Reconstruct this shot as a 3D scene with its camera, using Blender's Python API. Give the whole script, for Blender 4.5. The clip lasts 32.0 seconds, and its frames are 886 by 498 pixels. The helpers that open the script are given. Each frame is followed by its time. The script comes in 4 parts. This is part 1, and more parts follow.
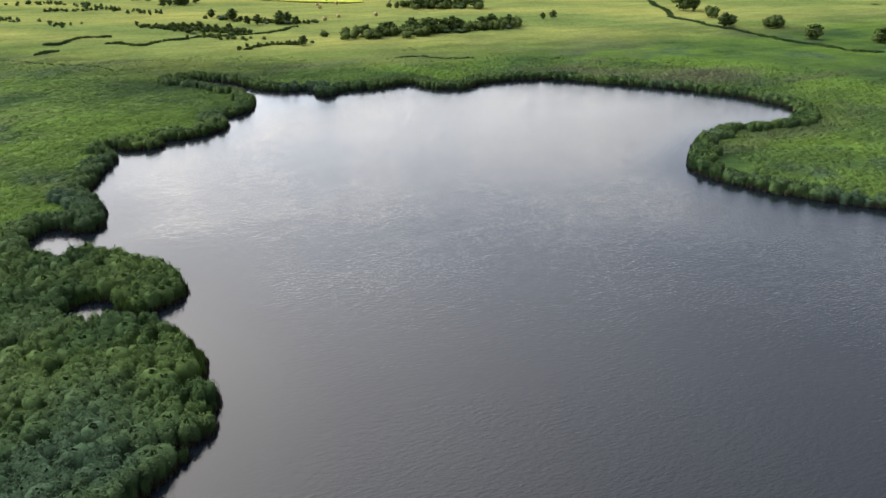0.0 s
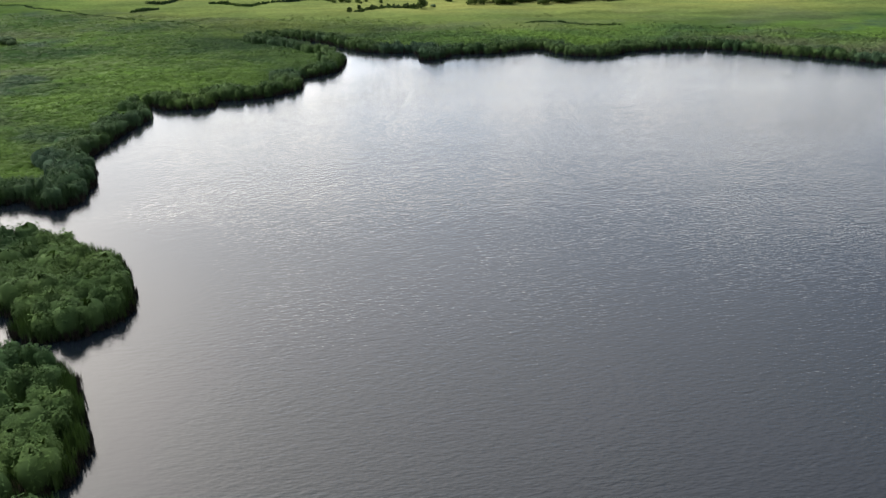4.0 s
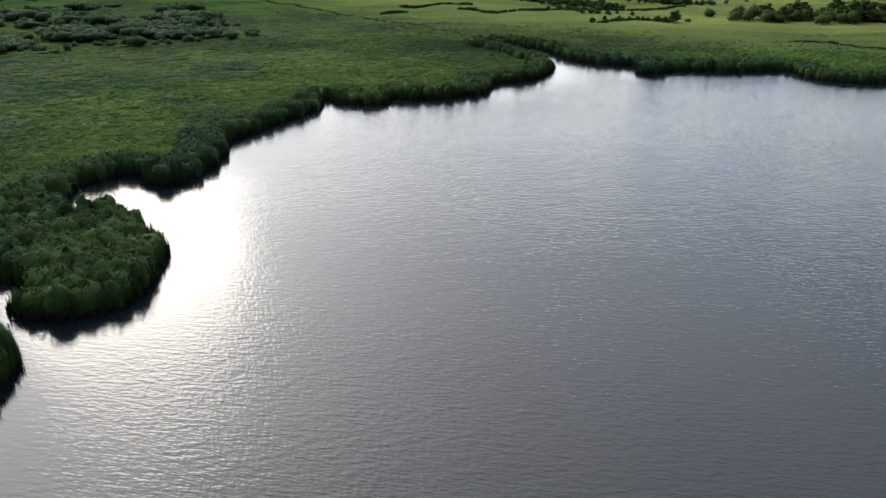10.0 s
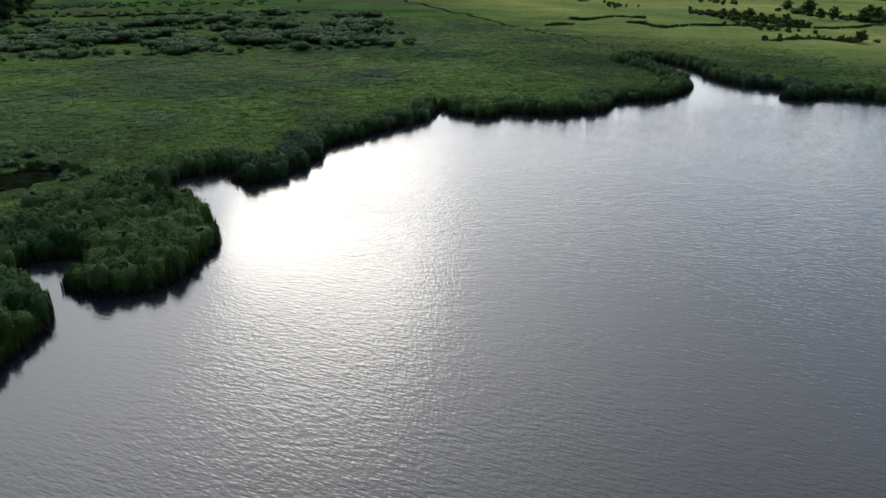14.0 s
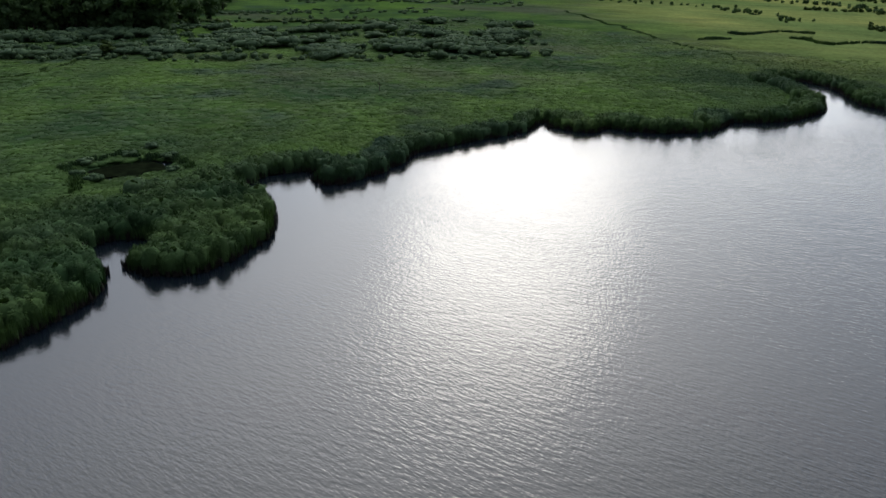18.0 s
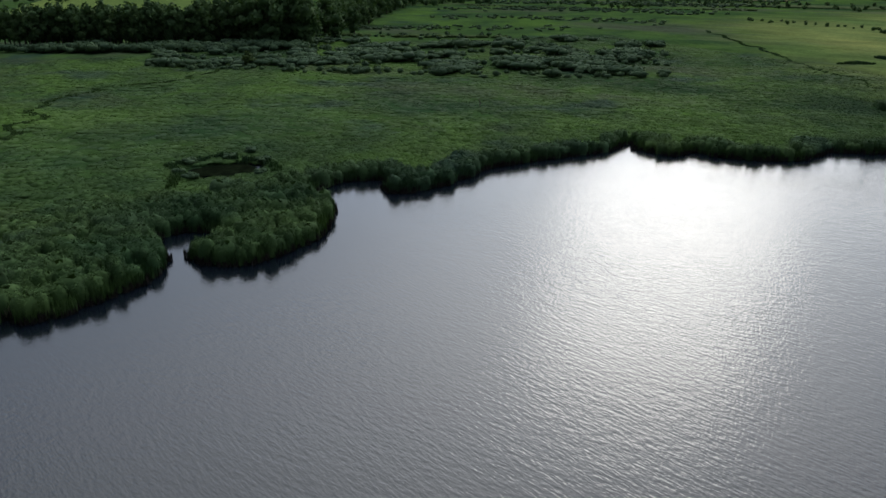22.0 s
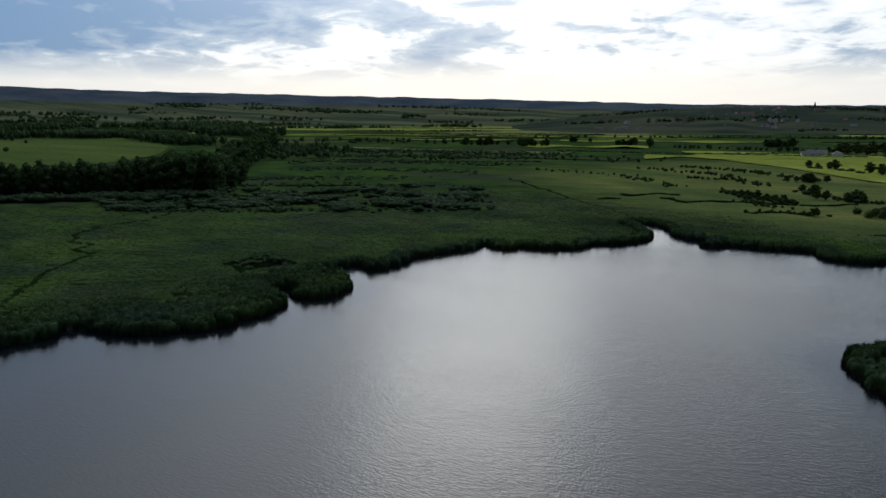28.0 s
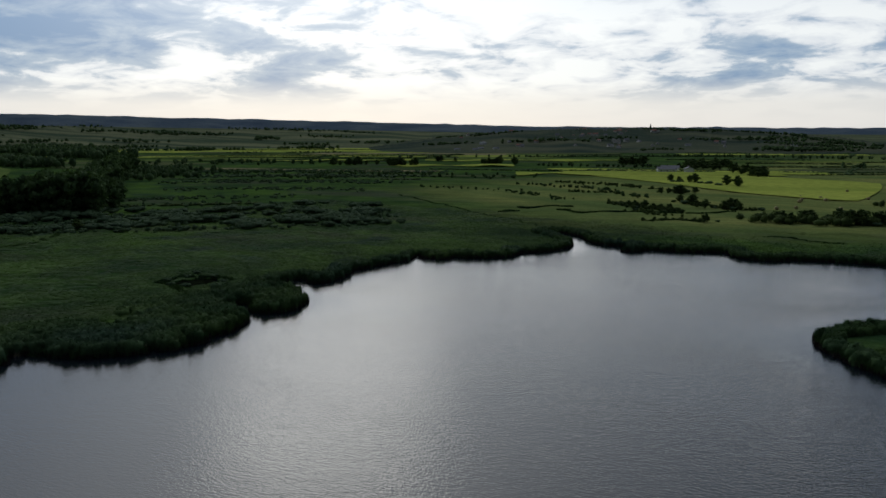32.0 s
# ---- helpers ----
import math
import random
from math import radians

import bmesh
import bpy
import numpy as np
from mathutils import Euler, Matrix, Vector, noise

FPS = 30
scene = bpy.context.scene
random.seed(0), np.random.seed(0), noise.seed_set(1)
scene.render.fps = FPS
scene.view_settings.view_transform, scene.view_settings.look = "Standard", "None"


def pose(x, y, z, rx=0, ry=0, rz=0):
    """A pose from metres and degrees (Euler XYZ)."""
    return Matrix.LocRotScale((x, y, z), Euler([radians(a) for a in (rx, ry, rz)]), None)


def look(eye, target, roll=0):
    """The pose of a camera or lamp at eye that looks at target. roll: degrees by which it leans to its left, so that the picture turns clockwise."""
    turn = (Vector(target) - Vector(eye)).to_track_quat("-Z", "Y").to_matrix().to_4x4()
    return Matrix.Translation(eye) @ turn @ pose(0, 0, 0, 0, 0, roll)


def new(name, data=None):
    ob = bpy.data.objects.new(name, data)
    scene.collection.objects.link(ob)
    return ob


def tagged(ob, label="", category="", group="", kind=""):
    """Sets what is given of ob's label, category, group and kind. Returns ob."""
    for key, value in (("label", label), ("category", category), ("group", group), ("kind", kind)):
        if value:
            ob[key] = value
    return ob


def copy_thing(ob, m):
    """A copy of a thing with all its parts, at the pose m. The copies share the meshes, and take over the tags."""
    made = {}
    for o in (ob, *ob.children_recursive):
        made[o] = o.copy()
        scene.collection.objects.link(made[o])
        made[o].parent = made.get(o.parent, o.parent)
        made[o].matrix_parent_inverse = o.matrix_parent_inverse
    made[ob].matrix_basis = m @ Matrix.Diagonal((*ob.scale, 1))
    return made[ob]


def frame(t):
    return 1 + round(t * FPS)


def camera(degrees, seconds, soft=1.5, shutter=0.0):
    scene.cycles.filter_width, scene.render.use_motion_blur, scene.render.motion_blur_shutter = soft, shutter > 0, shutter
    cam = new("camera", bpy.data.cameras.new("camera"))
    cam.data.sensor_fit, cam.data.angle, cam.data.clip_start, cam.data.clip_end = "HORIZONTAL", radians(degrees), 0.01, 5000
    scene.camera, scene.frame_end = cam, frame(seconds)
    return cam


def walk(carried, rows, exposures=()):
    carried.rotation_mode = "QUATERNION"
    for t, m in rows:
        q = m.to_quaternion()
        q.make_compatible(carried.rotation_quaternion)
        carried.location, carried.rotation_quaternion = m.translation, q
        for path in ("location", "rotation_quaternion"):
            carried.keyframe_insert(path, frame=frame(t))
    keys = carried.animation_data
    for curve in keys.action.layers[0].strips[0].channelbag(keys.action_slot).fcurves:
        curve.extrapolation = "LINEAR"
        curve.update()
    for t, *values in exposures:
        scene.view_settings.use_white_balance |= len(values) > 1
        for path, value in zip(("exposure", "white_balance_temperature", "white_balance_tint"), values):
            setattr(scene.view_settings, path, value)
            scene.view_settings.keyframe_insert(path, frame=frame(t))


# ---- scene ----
# camera: a flight round the pond
cam = camera(2 * math.degrees(math.atan(784 / 1400)), 32.0)
# seconds, x, y, z, heading to the left of +y, pitch down, lean
ROWS = [
    (0, -11.87, 46.92, 60.49, -2.013, 23.159, 0.161),
    (0.5, -8.55, 52.35, 58.23, -0.404, 23.108, 0.061),
    (1, -5.50, 57.99, 56.16, 1.184, 23.152, 0.003),
    (1.5, -2.88, 63.84, 54.38, 2.741, 23.306, -0.007),
    (2, -0.93, 69.84, 52.78, 4.256, 23.539, 0.009),
    (2.5, -0.33, 76.32, 50.79, 5.621, 23.738, 0.014),
    (3.5, -3.73, 91.53, 44.45, 7.651, 23.669, -0.082),
    (4.5, -7.39, 105.77, 38.13, 9.642, 23.442, -0.157),
    (5, -7.45, 109.81, 36.34, 10.985, 23.292, -0.122),
    (5.5, -6.50, 112.09, 35.44, 12.604, 23.109, -0.096),
    (6, -5.11, 113.72, 34.94, 14.371, 22.934, -0.110),
    (6.5, -3.43, 115.09, 34.62, 16.204, 22.796, -0.140),
    (7, -1.63, 116.36, 34.42, 18.050, 22.689, -0.148),
    (7.5, 0.18, 117.65, 34.35, 19.882, 22.580, -0.108),
    (8, 2.03, 118.93, 34.36, 21.724, 22.494, -0.048),
    (8.5, 4.00, 120.13, 34.42, 23.594, 22.428, -0.003),
    (9, 6.09, 121.24, 34.52, 25.494, 22.355, 0.011),
    (9.5, 8.23, 122.27, 34.64, 27.431, 22.278, -0.001),
    (10, 10.34, 123.39, 34.75, 29.377, 22.190, -0.014),
    (10.5, 12.42, 124.76, 34.86, 31.298, 22.081, -0.005),
    (11, 14.48, 126.22, 34.97, 33.195, 21.986, 0.007),
    (11.5, 16.56, 127.60, 35.10, 35.067, 21.910, -0.011),
    (12, 18.69, 128.89, 35.24, 36.924, 21.838, -0.058),
    (12.5, 20.86, 130.10, 35.41, 38.793, 21.774, -0.115),
    (13, 22.98, 131.37, 35.66, 40.649, 21.736, -0.156),
    (13.5, 25.01, 132.78, 36.02, 42.444, 21.714, -0.167),
    (14, 27.04, 134.09, 36.42, 44.185, 21.685, -0.171),
    (14.5, 29.10, 135.30, 36.75, 45.915, 21.625, -0.201),
    (15.5, 33.08, 138.35, 36.99, 49.433, 21.424, -0.355),
    (16.5, 36.77, 141.55, 37.18, 52.868, 21.231, -0.484),
    (17, 38.19, 143.07, 37.36, 54.429, 21.181, -0.467),
    (17.5, 39.43, 144.71, 37.52, 55.980, 21.142, -0.437),
    (18, 40.62, 146.58, 37.62, 57.599, 21.089, -0.443),
    (18.5, 41.77, 148.61, 37.65, 59.290, 21.021, -0.482),
    (19, 42.79, 150.73, 37.66, 61.002, 20.949, -0.515),
    (19.5, 43.65, 152.86, 37.69, 62.663, 20.880, -0.502),
    (20, 44.34, 154.94, 37.75, 64.268, 20.816, -0.459),
    (20.5, 44.93, 156.94, 37.82, 65.808, 20.777, -0.424),
    (21, 45.56, 158.75, 37.86, 67.234, 20.731, -0.428),
    (21.5, 47.12, 159.68, 37.95, 68.380, 20.530, -0.471),
    (22, 52.11, 158.37, 38.75, 68.981, 19.971, -0.472),
    (22.5, 62.47, 154.25, 41.16, 69.026, 19.105, -0.355),
    (23, 76.58, 148.21, 44.94, 68.757, 18.229, -0.195),
    (23.5, 91.58, 140.18, 48.66, 68.001, 17.307, -0.060),
    (24, 105.68, 129.52, 51.05, 66.497, 16.027, 0.080),
    (24.5, 118.67, 117.02, 52.51, 64.481, 14.556, 0.140),
    (25, 130.61, 104.19, 53.67, 62.408, 13.174, 0.088),
    (25.5, 139.34, 93.57, 54.22, 60.663, 12.051, 0.035),
    (26, 142.54, 87.34, 53.89, 59.308, 11.362, 0.006),
    (26.5, 142.77, 83.48, 53.14, 58.117, 10.914, -0.020),
    (27, 142.51, 80.00, 52.33, 56.959, 10.507, -0.043),
    (27.5, 141.94, 76.50, 51.51, 55.848, 10.134, -0.044),
    (28, 140.74, 73.00, 50.69, 54.758, 9.825, -0.017),
    (28.5, 139.00, 69.59, 49.95, 53.545, 9.566, 0.002),
    (29, 136.78, 66.34, 49.37, 52.199, 9.342, -0.002),
    (29.5, 134.18, 63.23, 48.89, 50.759, 9.129, -0.027),
    (30, 131.51, 60.07, 48.27, 49.330, 8.913, -0.047),
    (30.5, 128.95, 56.81, 47.36, 48.042, 8.693, -0.033),
    (31, 126.19, 54.00, 46.48, 46.779, 8.489, -0.023),
    (31.5, 122.87, 52.15, 46.02, 45.414, 8.329, -0.056),
    (32, 119.07, 51.12, 45.97, 43.913, 8.214, -0.137),
]


def flight(x, y, z, heading, pitch, lean):
    return pose(x, y, z, 0, 0, heading) @ pose(0, 0, 0, 90 - pitch) @ pose(0, 0, 0, 0, 0, lean)


EXPOSURES = [(0, 0.74, 7600, 13), (2.5, 0.62, 7450, 12), (6, 0.28, 7150, 11), (9, -0.04, 6850, 10), (13, -0.40, 6600, 10), (19, -0.48, 6500, 10), (22, -0.62, 6350, 9), (25, -1.16, 6150, 8), (28, -1.74, 6150, 8), (32, -1.90, 6250, 8)]
walk(cam, [(r[0], flight(*r[1:])) for r in ROWS], EXPOSURES)

# ---- sky and sun ----
SUN_HEADING, SUN_HEIGHT = 52.5, 22.0


def node(tree, kind, **inputs):
    n = tree.nodes.new(kind)
    for key, value in inputs.items():
        n.inputs[key.replace("_", " ")].default_value = value
    return n


def ramp(tree, fac, stops):
    n = tree.nodes.new("ShaderNodeValToRGB")
    while len(n.color_ramp.elements) < len(stops):
        n.color_ramp.elements.new(0.5)
    for e, (p, c) in zip(n.color_ramp.elements, stops):
        e.position = p
        e.color = (*c, 1) if len(c) == 3 else c
    tree.links.new(fac, n.inputs[0])
    return n.outputs[0]


def math_node(tree, op, a, b=0.0):
    n = tree.nodes.new("ShaderNodeMath")
    n.operation = op
    if op == "MULTIPLY_ADD":
        n.inputs[2].default_value = 0.5
    for i, v in ((0, a), (1, b)):
        if isinstance(v, (int, float)):
            n.inputs[i].default_value = v
        else:
            tree.links.new(v, n.inputs[i])
    return n.outputs[0]


def mix(tree, fac, a, b, mode="MIX"):
    n = tree.nodes.new("ShaderNodeMix")
    n.data_type, n.blend_type = "RGBA", mode
    for i, v in ((0, fac), (6, a), (7, b)):
        if isinstance(v, (int, float)):
            n.inputs[i].default_value = v
        elif isinstance(v, tuple):
            n.inputs[i].default_value = (*v, 1)
        else:
            tree.links.new(v, n.inputs[i])
    return n.outputs[2]


world = bpy.data.worlds.new("sky")
scene.world = world
world.use_nodes = True
wt = world.node_tree
wt.nodes.clear()
sky = wt.nodes.new("ShaderNodeTexSky")
sky.sky_type, sky.sun_disc = "NISHITA", False
sky.sun_elevation, sky.sun_rotation = radians(SUN_HEIGHT), radians(-SUN_HEADING)
coord = wt.nodes.new("ShaderNodeTexCoord")
split = wt.nodes.new("ShaderNodeSeparateXYZ")
wt.links.new(coord.outputs["Generated"], split.inputs[0])
up = math_node(wt, "MAXIMUM", split.outputs[2], 0.0)
flat = math_node(wt, "ADD", up, 0.20)
cx, cy = math_node(wt, "DIVIDE", split.outputs[0], flat), math_node(wt, "DIVIDE", split.outputs[1], flat)
deck = wt.nodes.new("ShaderNodeCombineXYZ")
wt.links.new(cx, deck.inputs[0]), wt.links.new(cy, deck.inputs[1])
big = node(wt, "ShaderNodeTexNoise", Scale=0.75, Detail=8.0, Roughness=0.58, Distortion=0.5)
wt.links.new(deck.outputs[0], big.inputs["Vector"])
small = node(wt, "ShaderNodeTexNoise", Scale=4.2, Detail=6.0, Roughness=0.58, Distortion=0.4)
wt.links.new(deck.outputs[0], small.inputs["Vector"])
density = math_node(wt, "ADD", math_node(wt, "MULTIPLY", big.outputs["Fac"], 0.58), math_node(wt, "MULTIPLY", small.outputs["Fac"], 0.42))
# a heavy blue-grey cloud low in the west
mass = wt.nodes.new("ShaderNodeVectorMath")
mass.operation = "DOT_PRODUCT"
wt.links.new(coord.outputs["Generated"], mass.inputs[0])
mass.inputs[1].default_value = (-math.sin(radians(79)), math.cos(radians(79)), 0.12)
heavy = ramp(wt, mass.outputs["Value"], [(0.955, (0, 0, 0)), (0.995, (0.10, 0.10, 0.10))])
density = math_node(wt, "ADD", density, heavy)
cloud = ramp(wt, density, [(0.45, (1.68, 1.66, 1.58)), (0.505, (1.36, 1.37, 1.38)), (0.545, (0.64, 0.79, 0.96)), (0.63, (0.22, 0.43, 0.74))])
# cream band low over the horizon, a dimmer bank above it, brighter higher up
low = ramp(wt, up, [(0.0, (1, 1, 1)), (0.036, (0.92, 0.92, 0.92)), (0.068, (0, 0, 0))])
cloud = mix(wt, low, cloud, (1.48, 1.41, 1.30))
bank = ramp(wt, up, [(0.0, (0.92, 0.92, 0.92)), (0.13, (0.92, 0.92, 0.92)), (0.20, (0.68, 0.73, 0.80)), (0.29, (0.28, 0.36, 0.47)), (0.38, (0.31, 0.38, 0.48)), (0.48, (0.53, 0.58, 0.66)), (0.60, (0.60, 0.65, 0.72)), (1.0, (0.60, 0.64, 0.70))])
# a thin even veil higher up
veil = ramp(wt, up, [(0.16, (0, 0, 0)), (0.30, (0.75, 0.75, 0.75))])
cloud = mix(wt, veil, cloud, (1.12, 1.16, 1.22))
cloud = mix(wt, 1.0, cloud, bank, "MULTIPLY")
clear = mix(wt, 1.0, sky.outputs[0], (0.10, 0.10, 0.10), "MULTIPLY")
seen = mix(wt, 0.88, clear, cloud)
# thin cloud glows round the hidden sun
sun_way = Vector((-math.sin(radians(SUN_HEADING)) * math.cos(radians(SUN_HEIGHT)), math.cos(radians(SUN_HEADING)) * math.cos(radians(SUN_HEIGHT)), math.sin(radians(SUN_HEIGHT))))
dot = wt.nodes.new("ShaderNodeVectorMath")
dot.operation = "DOT_PRODUCT"
wt.links.new(coord.outputs["Generated"], dot.inputs[0])
dot.inputs[1].default_value = sun_way
facing = math_node(wt, "MULTIPLY_ADD", dot.outputs["Value"], 0.5)
side = ramp(wt, facing, [(0.0, (0.05, 0.055, 0.065)), (0.30, (0.10, 0.105, 0.12)), (0.50, (0.30, 0.32, 0.36)), (0.64, (0.38, 0.41, 0.46)), (0.77, (0.66, 0.68, 0.72)), (0.88, (0.86, 0.87, 0.90))])


def halo(heading, height, wide, tall, strength):
    """A soft oval of brighter thin cloud round a place in the sky."""
    a = radians(heading)
    across = math_node(wt, "ADD", math_node(wt, "MULTIPLY", split.outputs[0], math.cos(a)), math_node(wt, "MULTIPLY", split.outputs[1], math.sin(a)))
    ahead = math_node(wt, "ADD", math_node(wt, "MULTIPLY", split.outputs[0], -math.sin(a)), math_node(wt, "MULTIPLY", split.outputs[1], math.cos(a)))
    u = math_node(wt, "DIVIDE", across, math.sin(radians(wide)))
    v = math_node(wt, "DIVIDE", math_node(wt, "SUBTRACT", split.outputs[2], math.sin(radians(height))), math.sin(radians(tall)))
    q = math_node(wt, "ADD", math_node(wt, "MULTIPLY", u, u), math_node(wt, "MULTIPLY", v, v))
    soft = math_node(wt, "EXPONENT", math_node(wt, "MULTIPLY", q, -0.5))
    return math_node(wt, "MULTIPLY", math_node(wt, "MULTIPLY", soft, math_node(wt, "GREATER_THAN", ahead, 0.0)), strength)


rays = math_node(wt, "ADD", halo(SUN_HEADING, SUN_HEIGHT - 1, 11.0, 7.0, 0.75), halo(SUN_HEADING - 2, 27.0, 21.0, 12.0, 0.44))
rays = math_node(wt, "ADD", rays, halo(SUN_HEADING + 8, 34.0, 16.0, 9.0, 1.2))
rays = math_node(wt, "ADD", rays, halo(SUN_HEADING + 30, 42.0, 22.0, 10.0, 0.45))
rays = math_node(wt, "ADD", rays, halo(14.0, 27.0, 18.0, 7.0, 0.12))
glow = mix(wt, 1.0, (1.0, 0.98, 0.94), rays, "MULTIPLY")
seen = mix(wt, 1.0, mix(wt, 1.0, seen, side, "MULTIPLY"), glow, "ADD")
bg = node(wt, "ShaderNodeBackground", Strength=2.6)
wt.links.new(seen, bg.inputs[0])
wout = wt.nodes.new("ShaderNodeOutputWorld")
wt.links.new(bg.outputs[0], wout.inputs[0])

lamp = bpy.data.lights.new("sun", "SUN")
lamp.energy, lamp.angle, lamp.color = 0.40, radians(16.0), (1.0, 0.94, 0.84)
sun = new("sun", lamp)
sun.matrix_world = look(sun_way * 500, (0, 0, 0))

# ---- materials ----


def material(name, rough=0.8, spec=0.3):
    m = bpy.data.materials.new(name)
    m.use_nodes = True
    t = m.node_tree
    t.nodes["Principled BSDF"].inputs["Roughness"].default_value = rough
    t.nodes["Principled BSDF"].inputs["Specular IOR Level"].default_value = spec
    return m, t, t.nodes["Principled BSDF"]


def noise_at(t, scale, detail=4.0, stretch=(1, 1, 1), rough=0.55, turn=0.0):
    """Noise over the ground in metres; turned first, then stretched."""
    c = t.nodes.new("ShaderNodeTexCoord")
    at = c.outputs["Object"]
    for key, value in (("Rotation", (0, 0, radians(-turn))), ("Scale", stretch)):
        if value not in ((0, 0, 0), (1, 1, 1)):
            mp = t.nodes.new("ShaderNodeMapping")
            mp.inputs[key].default_value = value
            t.links.new(at, mp.inputs[0])
            at = mp.outputs[0]
    n = node(t, "ShaderNodeTexNoise", Scale=scale, Detail=detail, Roughness=rough)
    t.links.new(at, n.inputs["Vector"])
    return n.outputs["Fac"]


def bump(t, bsdf, height, strength, distance):
    b = node(t, "ShaderNodeBump", Strength=strength, Distance=distance)
    t.links.new(height, b.inputs["Height"])
    t.links.new(b.outputs[0], bsdf.inputs["Normal"])


def blend_noise(t, scale, a, b, lo=0.4, hi=0.6, **kw):
    return ramp(t, noise_at(t, scale, **kw), [(lo, a), (hi, b)])


def meadow_colour(t, bright=1.0):
    """Sedge greens with brown stands; north of the dike track mown land, made paler for a sunlit patch."""
    g = blend_noise(t, 0.024, (0.048, 0.098, 0.038), (0.103, 0.182, 0.046), 0.38, 0.62, detail=6.0)
    g = mix(t, ramp(t, noise_at(t, 0.017, 6.0, turn=-25, stretch=(0.45, 1, 1)), [(0.52, (0, 0, 0)), (0.60, (0.8, 0.8, 0.8))]), g, (0.114, 0.208, 0.044))
    g = mix(t, ramp(t, noise_at(t, 0.012, 5.0, turn=30, stretch=(0.5, 1, 1)), [(0.53, (0, 0, 0)), (0.64, (0.8, 0.8, 0.8))]), g, (0.104, 0.116, 0.078))
    g = mix(t, ramp(t, noise_at(t, 0.031, 5.0), [(0.56, (0, 0, 0)), (0.68, (0.7, 0.7, 0.7))]), g, (0.050, 0.088, 0.066))
    g = mix(t, 1.0, g, (bright, bright, bright), "MULTIPLY")
    c = t.nodes.new("ShaderNodeTexCoord")
    sp = t.nodes.new("ShaderNodeSeparateXYZ")
    t.links.new(c.outputs["Object"], sp.inputs[0])
    east = math_node(t, "ADD", sp.outputs[0], 104.0)
    line = math_node(t, "ADD", math_node(t, "MULTIPLY", math_node(t, "MAXIMUM", east, 0.0), 0.44), math_node(t, "MULTIPLY", math_node(t, "MINIMUM", east, 0.0), -0.47))
    off = math_node(t, "SUBTRACT", math_node(t, "SUBTRACT", sp.outputs[1], 353.0), line)
    off = math_node(t, "ADD", off, math_node(t, "MULTIPLY", noise_at(t, 0.012, 6.0), 80.0))
    # mown grass, its colour lifted for sun through a cloud gap
    hay = blend_noise(t, 0.016, (0.100, 0.140, 0.046), (0.188, 0.204, 0.064), 0.38, 0.62, detail=7.0, stretch=(0.35, 1, 1), turn=-12)
    hay = mix(t, ramp(t, noise_at(t, 0.009, 5.0, stretch=(0.3, 1, 1)), [(0.52, (0, 0, 0)), (0.64, (0.75, 0.75, 0.75))]), hay, (0.090, 0.132, 0.042))
    mown = ramp(t, math_node(t, "MULTIPLY", off, 0.009), [(0.25, (0, 0, 0)), (1.0, (1, 1, 1))])
    western = math_node(t, "ADD", math_node(t, "MULTIPLY", math_node(t, "ADD", sp.outputs[0], 420.0), 0.006), math_node(t, "MULTIPLY", noise_at(t, 0.01, 4.0), 0.6))
    mown = mix(t, 1.0, mown, ramp(t, western, [(0.2, (0, 0, 0)), (1.0, (1, 1, 1))]), "MULTIPLY")
    g = mix(t, mown, g, hay)
    strands = ramp(t, noise_at(t, 0.10, 6.0, stretch=(0.3, 1, 1), turn=20), [(0.35, (0.84, 0.84, 0.84)), (0.65, (1.16, 1.16, 1.16))])
    return mix(t, 1.0, g, strands, "MULTIPLY")


def foliage(name, dark, light, scale, through_light=0.2, patch=None, meadow=0.0, grain=0.3):
    """Leaves: colour varies over metres and from piece to piece, and some light comes through."""
    m, t, p = material(name, 0.75, 0.02)
    geo = t.nodes.new("ShaderNodeNewGeometry")
    info = t.nodes.new("ShaderNodeObjectInfo")
    base = meadow_colour(t, meadow) if meadow else blend_noise(t, scale, dark, light, 0.36, 0.64)
    if patch:
        base = mix(t, ramp(t, noise_at(t, patch[0], 5.0), [(0.48, (0, 0, 0)), (0.62, (1, 1, 1))]), base, patch[1])
    lo, hi = 1 - grain, 1 + grain
    base = mix(t, 1.0, base, ramp(t, geo.outputs["Random Per Island"], [(0.0, (lo, lo, lo)), (1.0, (hi, hi, hi * 0.95))]), "MULTIPLY")
    base = mix(t, 1.0, base, ramp(t, info.outputs["Random"], [(0.0, (0.85, 0.87, 0.88)), (1.0, (1.15, 1.12, 1.05))]), "MULTIPLY")
    t.links.new(base, p.inputs["Base Color"])
    tr = t.nodes.new("ShaderNodeBsdfTranslucent")
    t.links.new(mix(t, 1.0, base, (1.0, 1.2, 0.5), "MULTIPLY"), tr.inputs[0])
    ms = node(t, "ShaderNodeMixShader", Fac=through_light)
    t.links.new(p.outputs[0], ms.inputs[1]), t.links.new(tr.outputs[0], ms.inputs[2])
    t.links.new(ms.outputs[0], t.nodes["Material Output"].inputs[0])
    return m


def plain(name, color, rough=0.8, vary=0.25, scale=0.8):
    m, t, p = material(name, rough)
    a, b = tuple(c * (1 - vary) for c in color), tuple(c * (1 + vary) for c in color)
    t.links.new(blend_noise(t, scale, a, b, 0.35, 0.65), p.inputs["Base Color"])
    return m


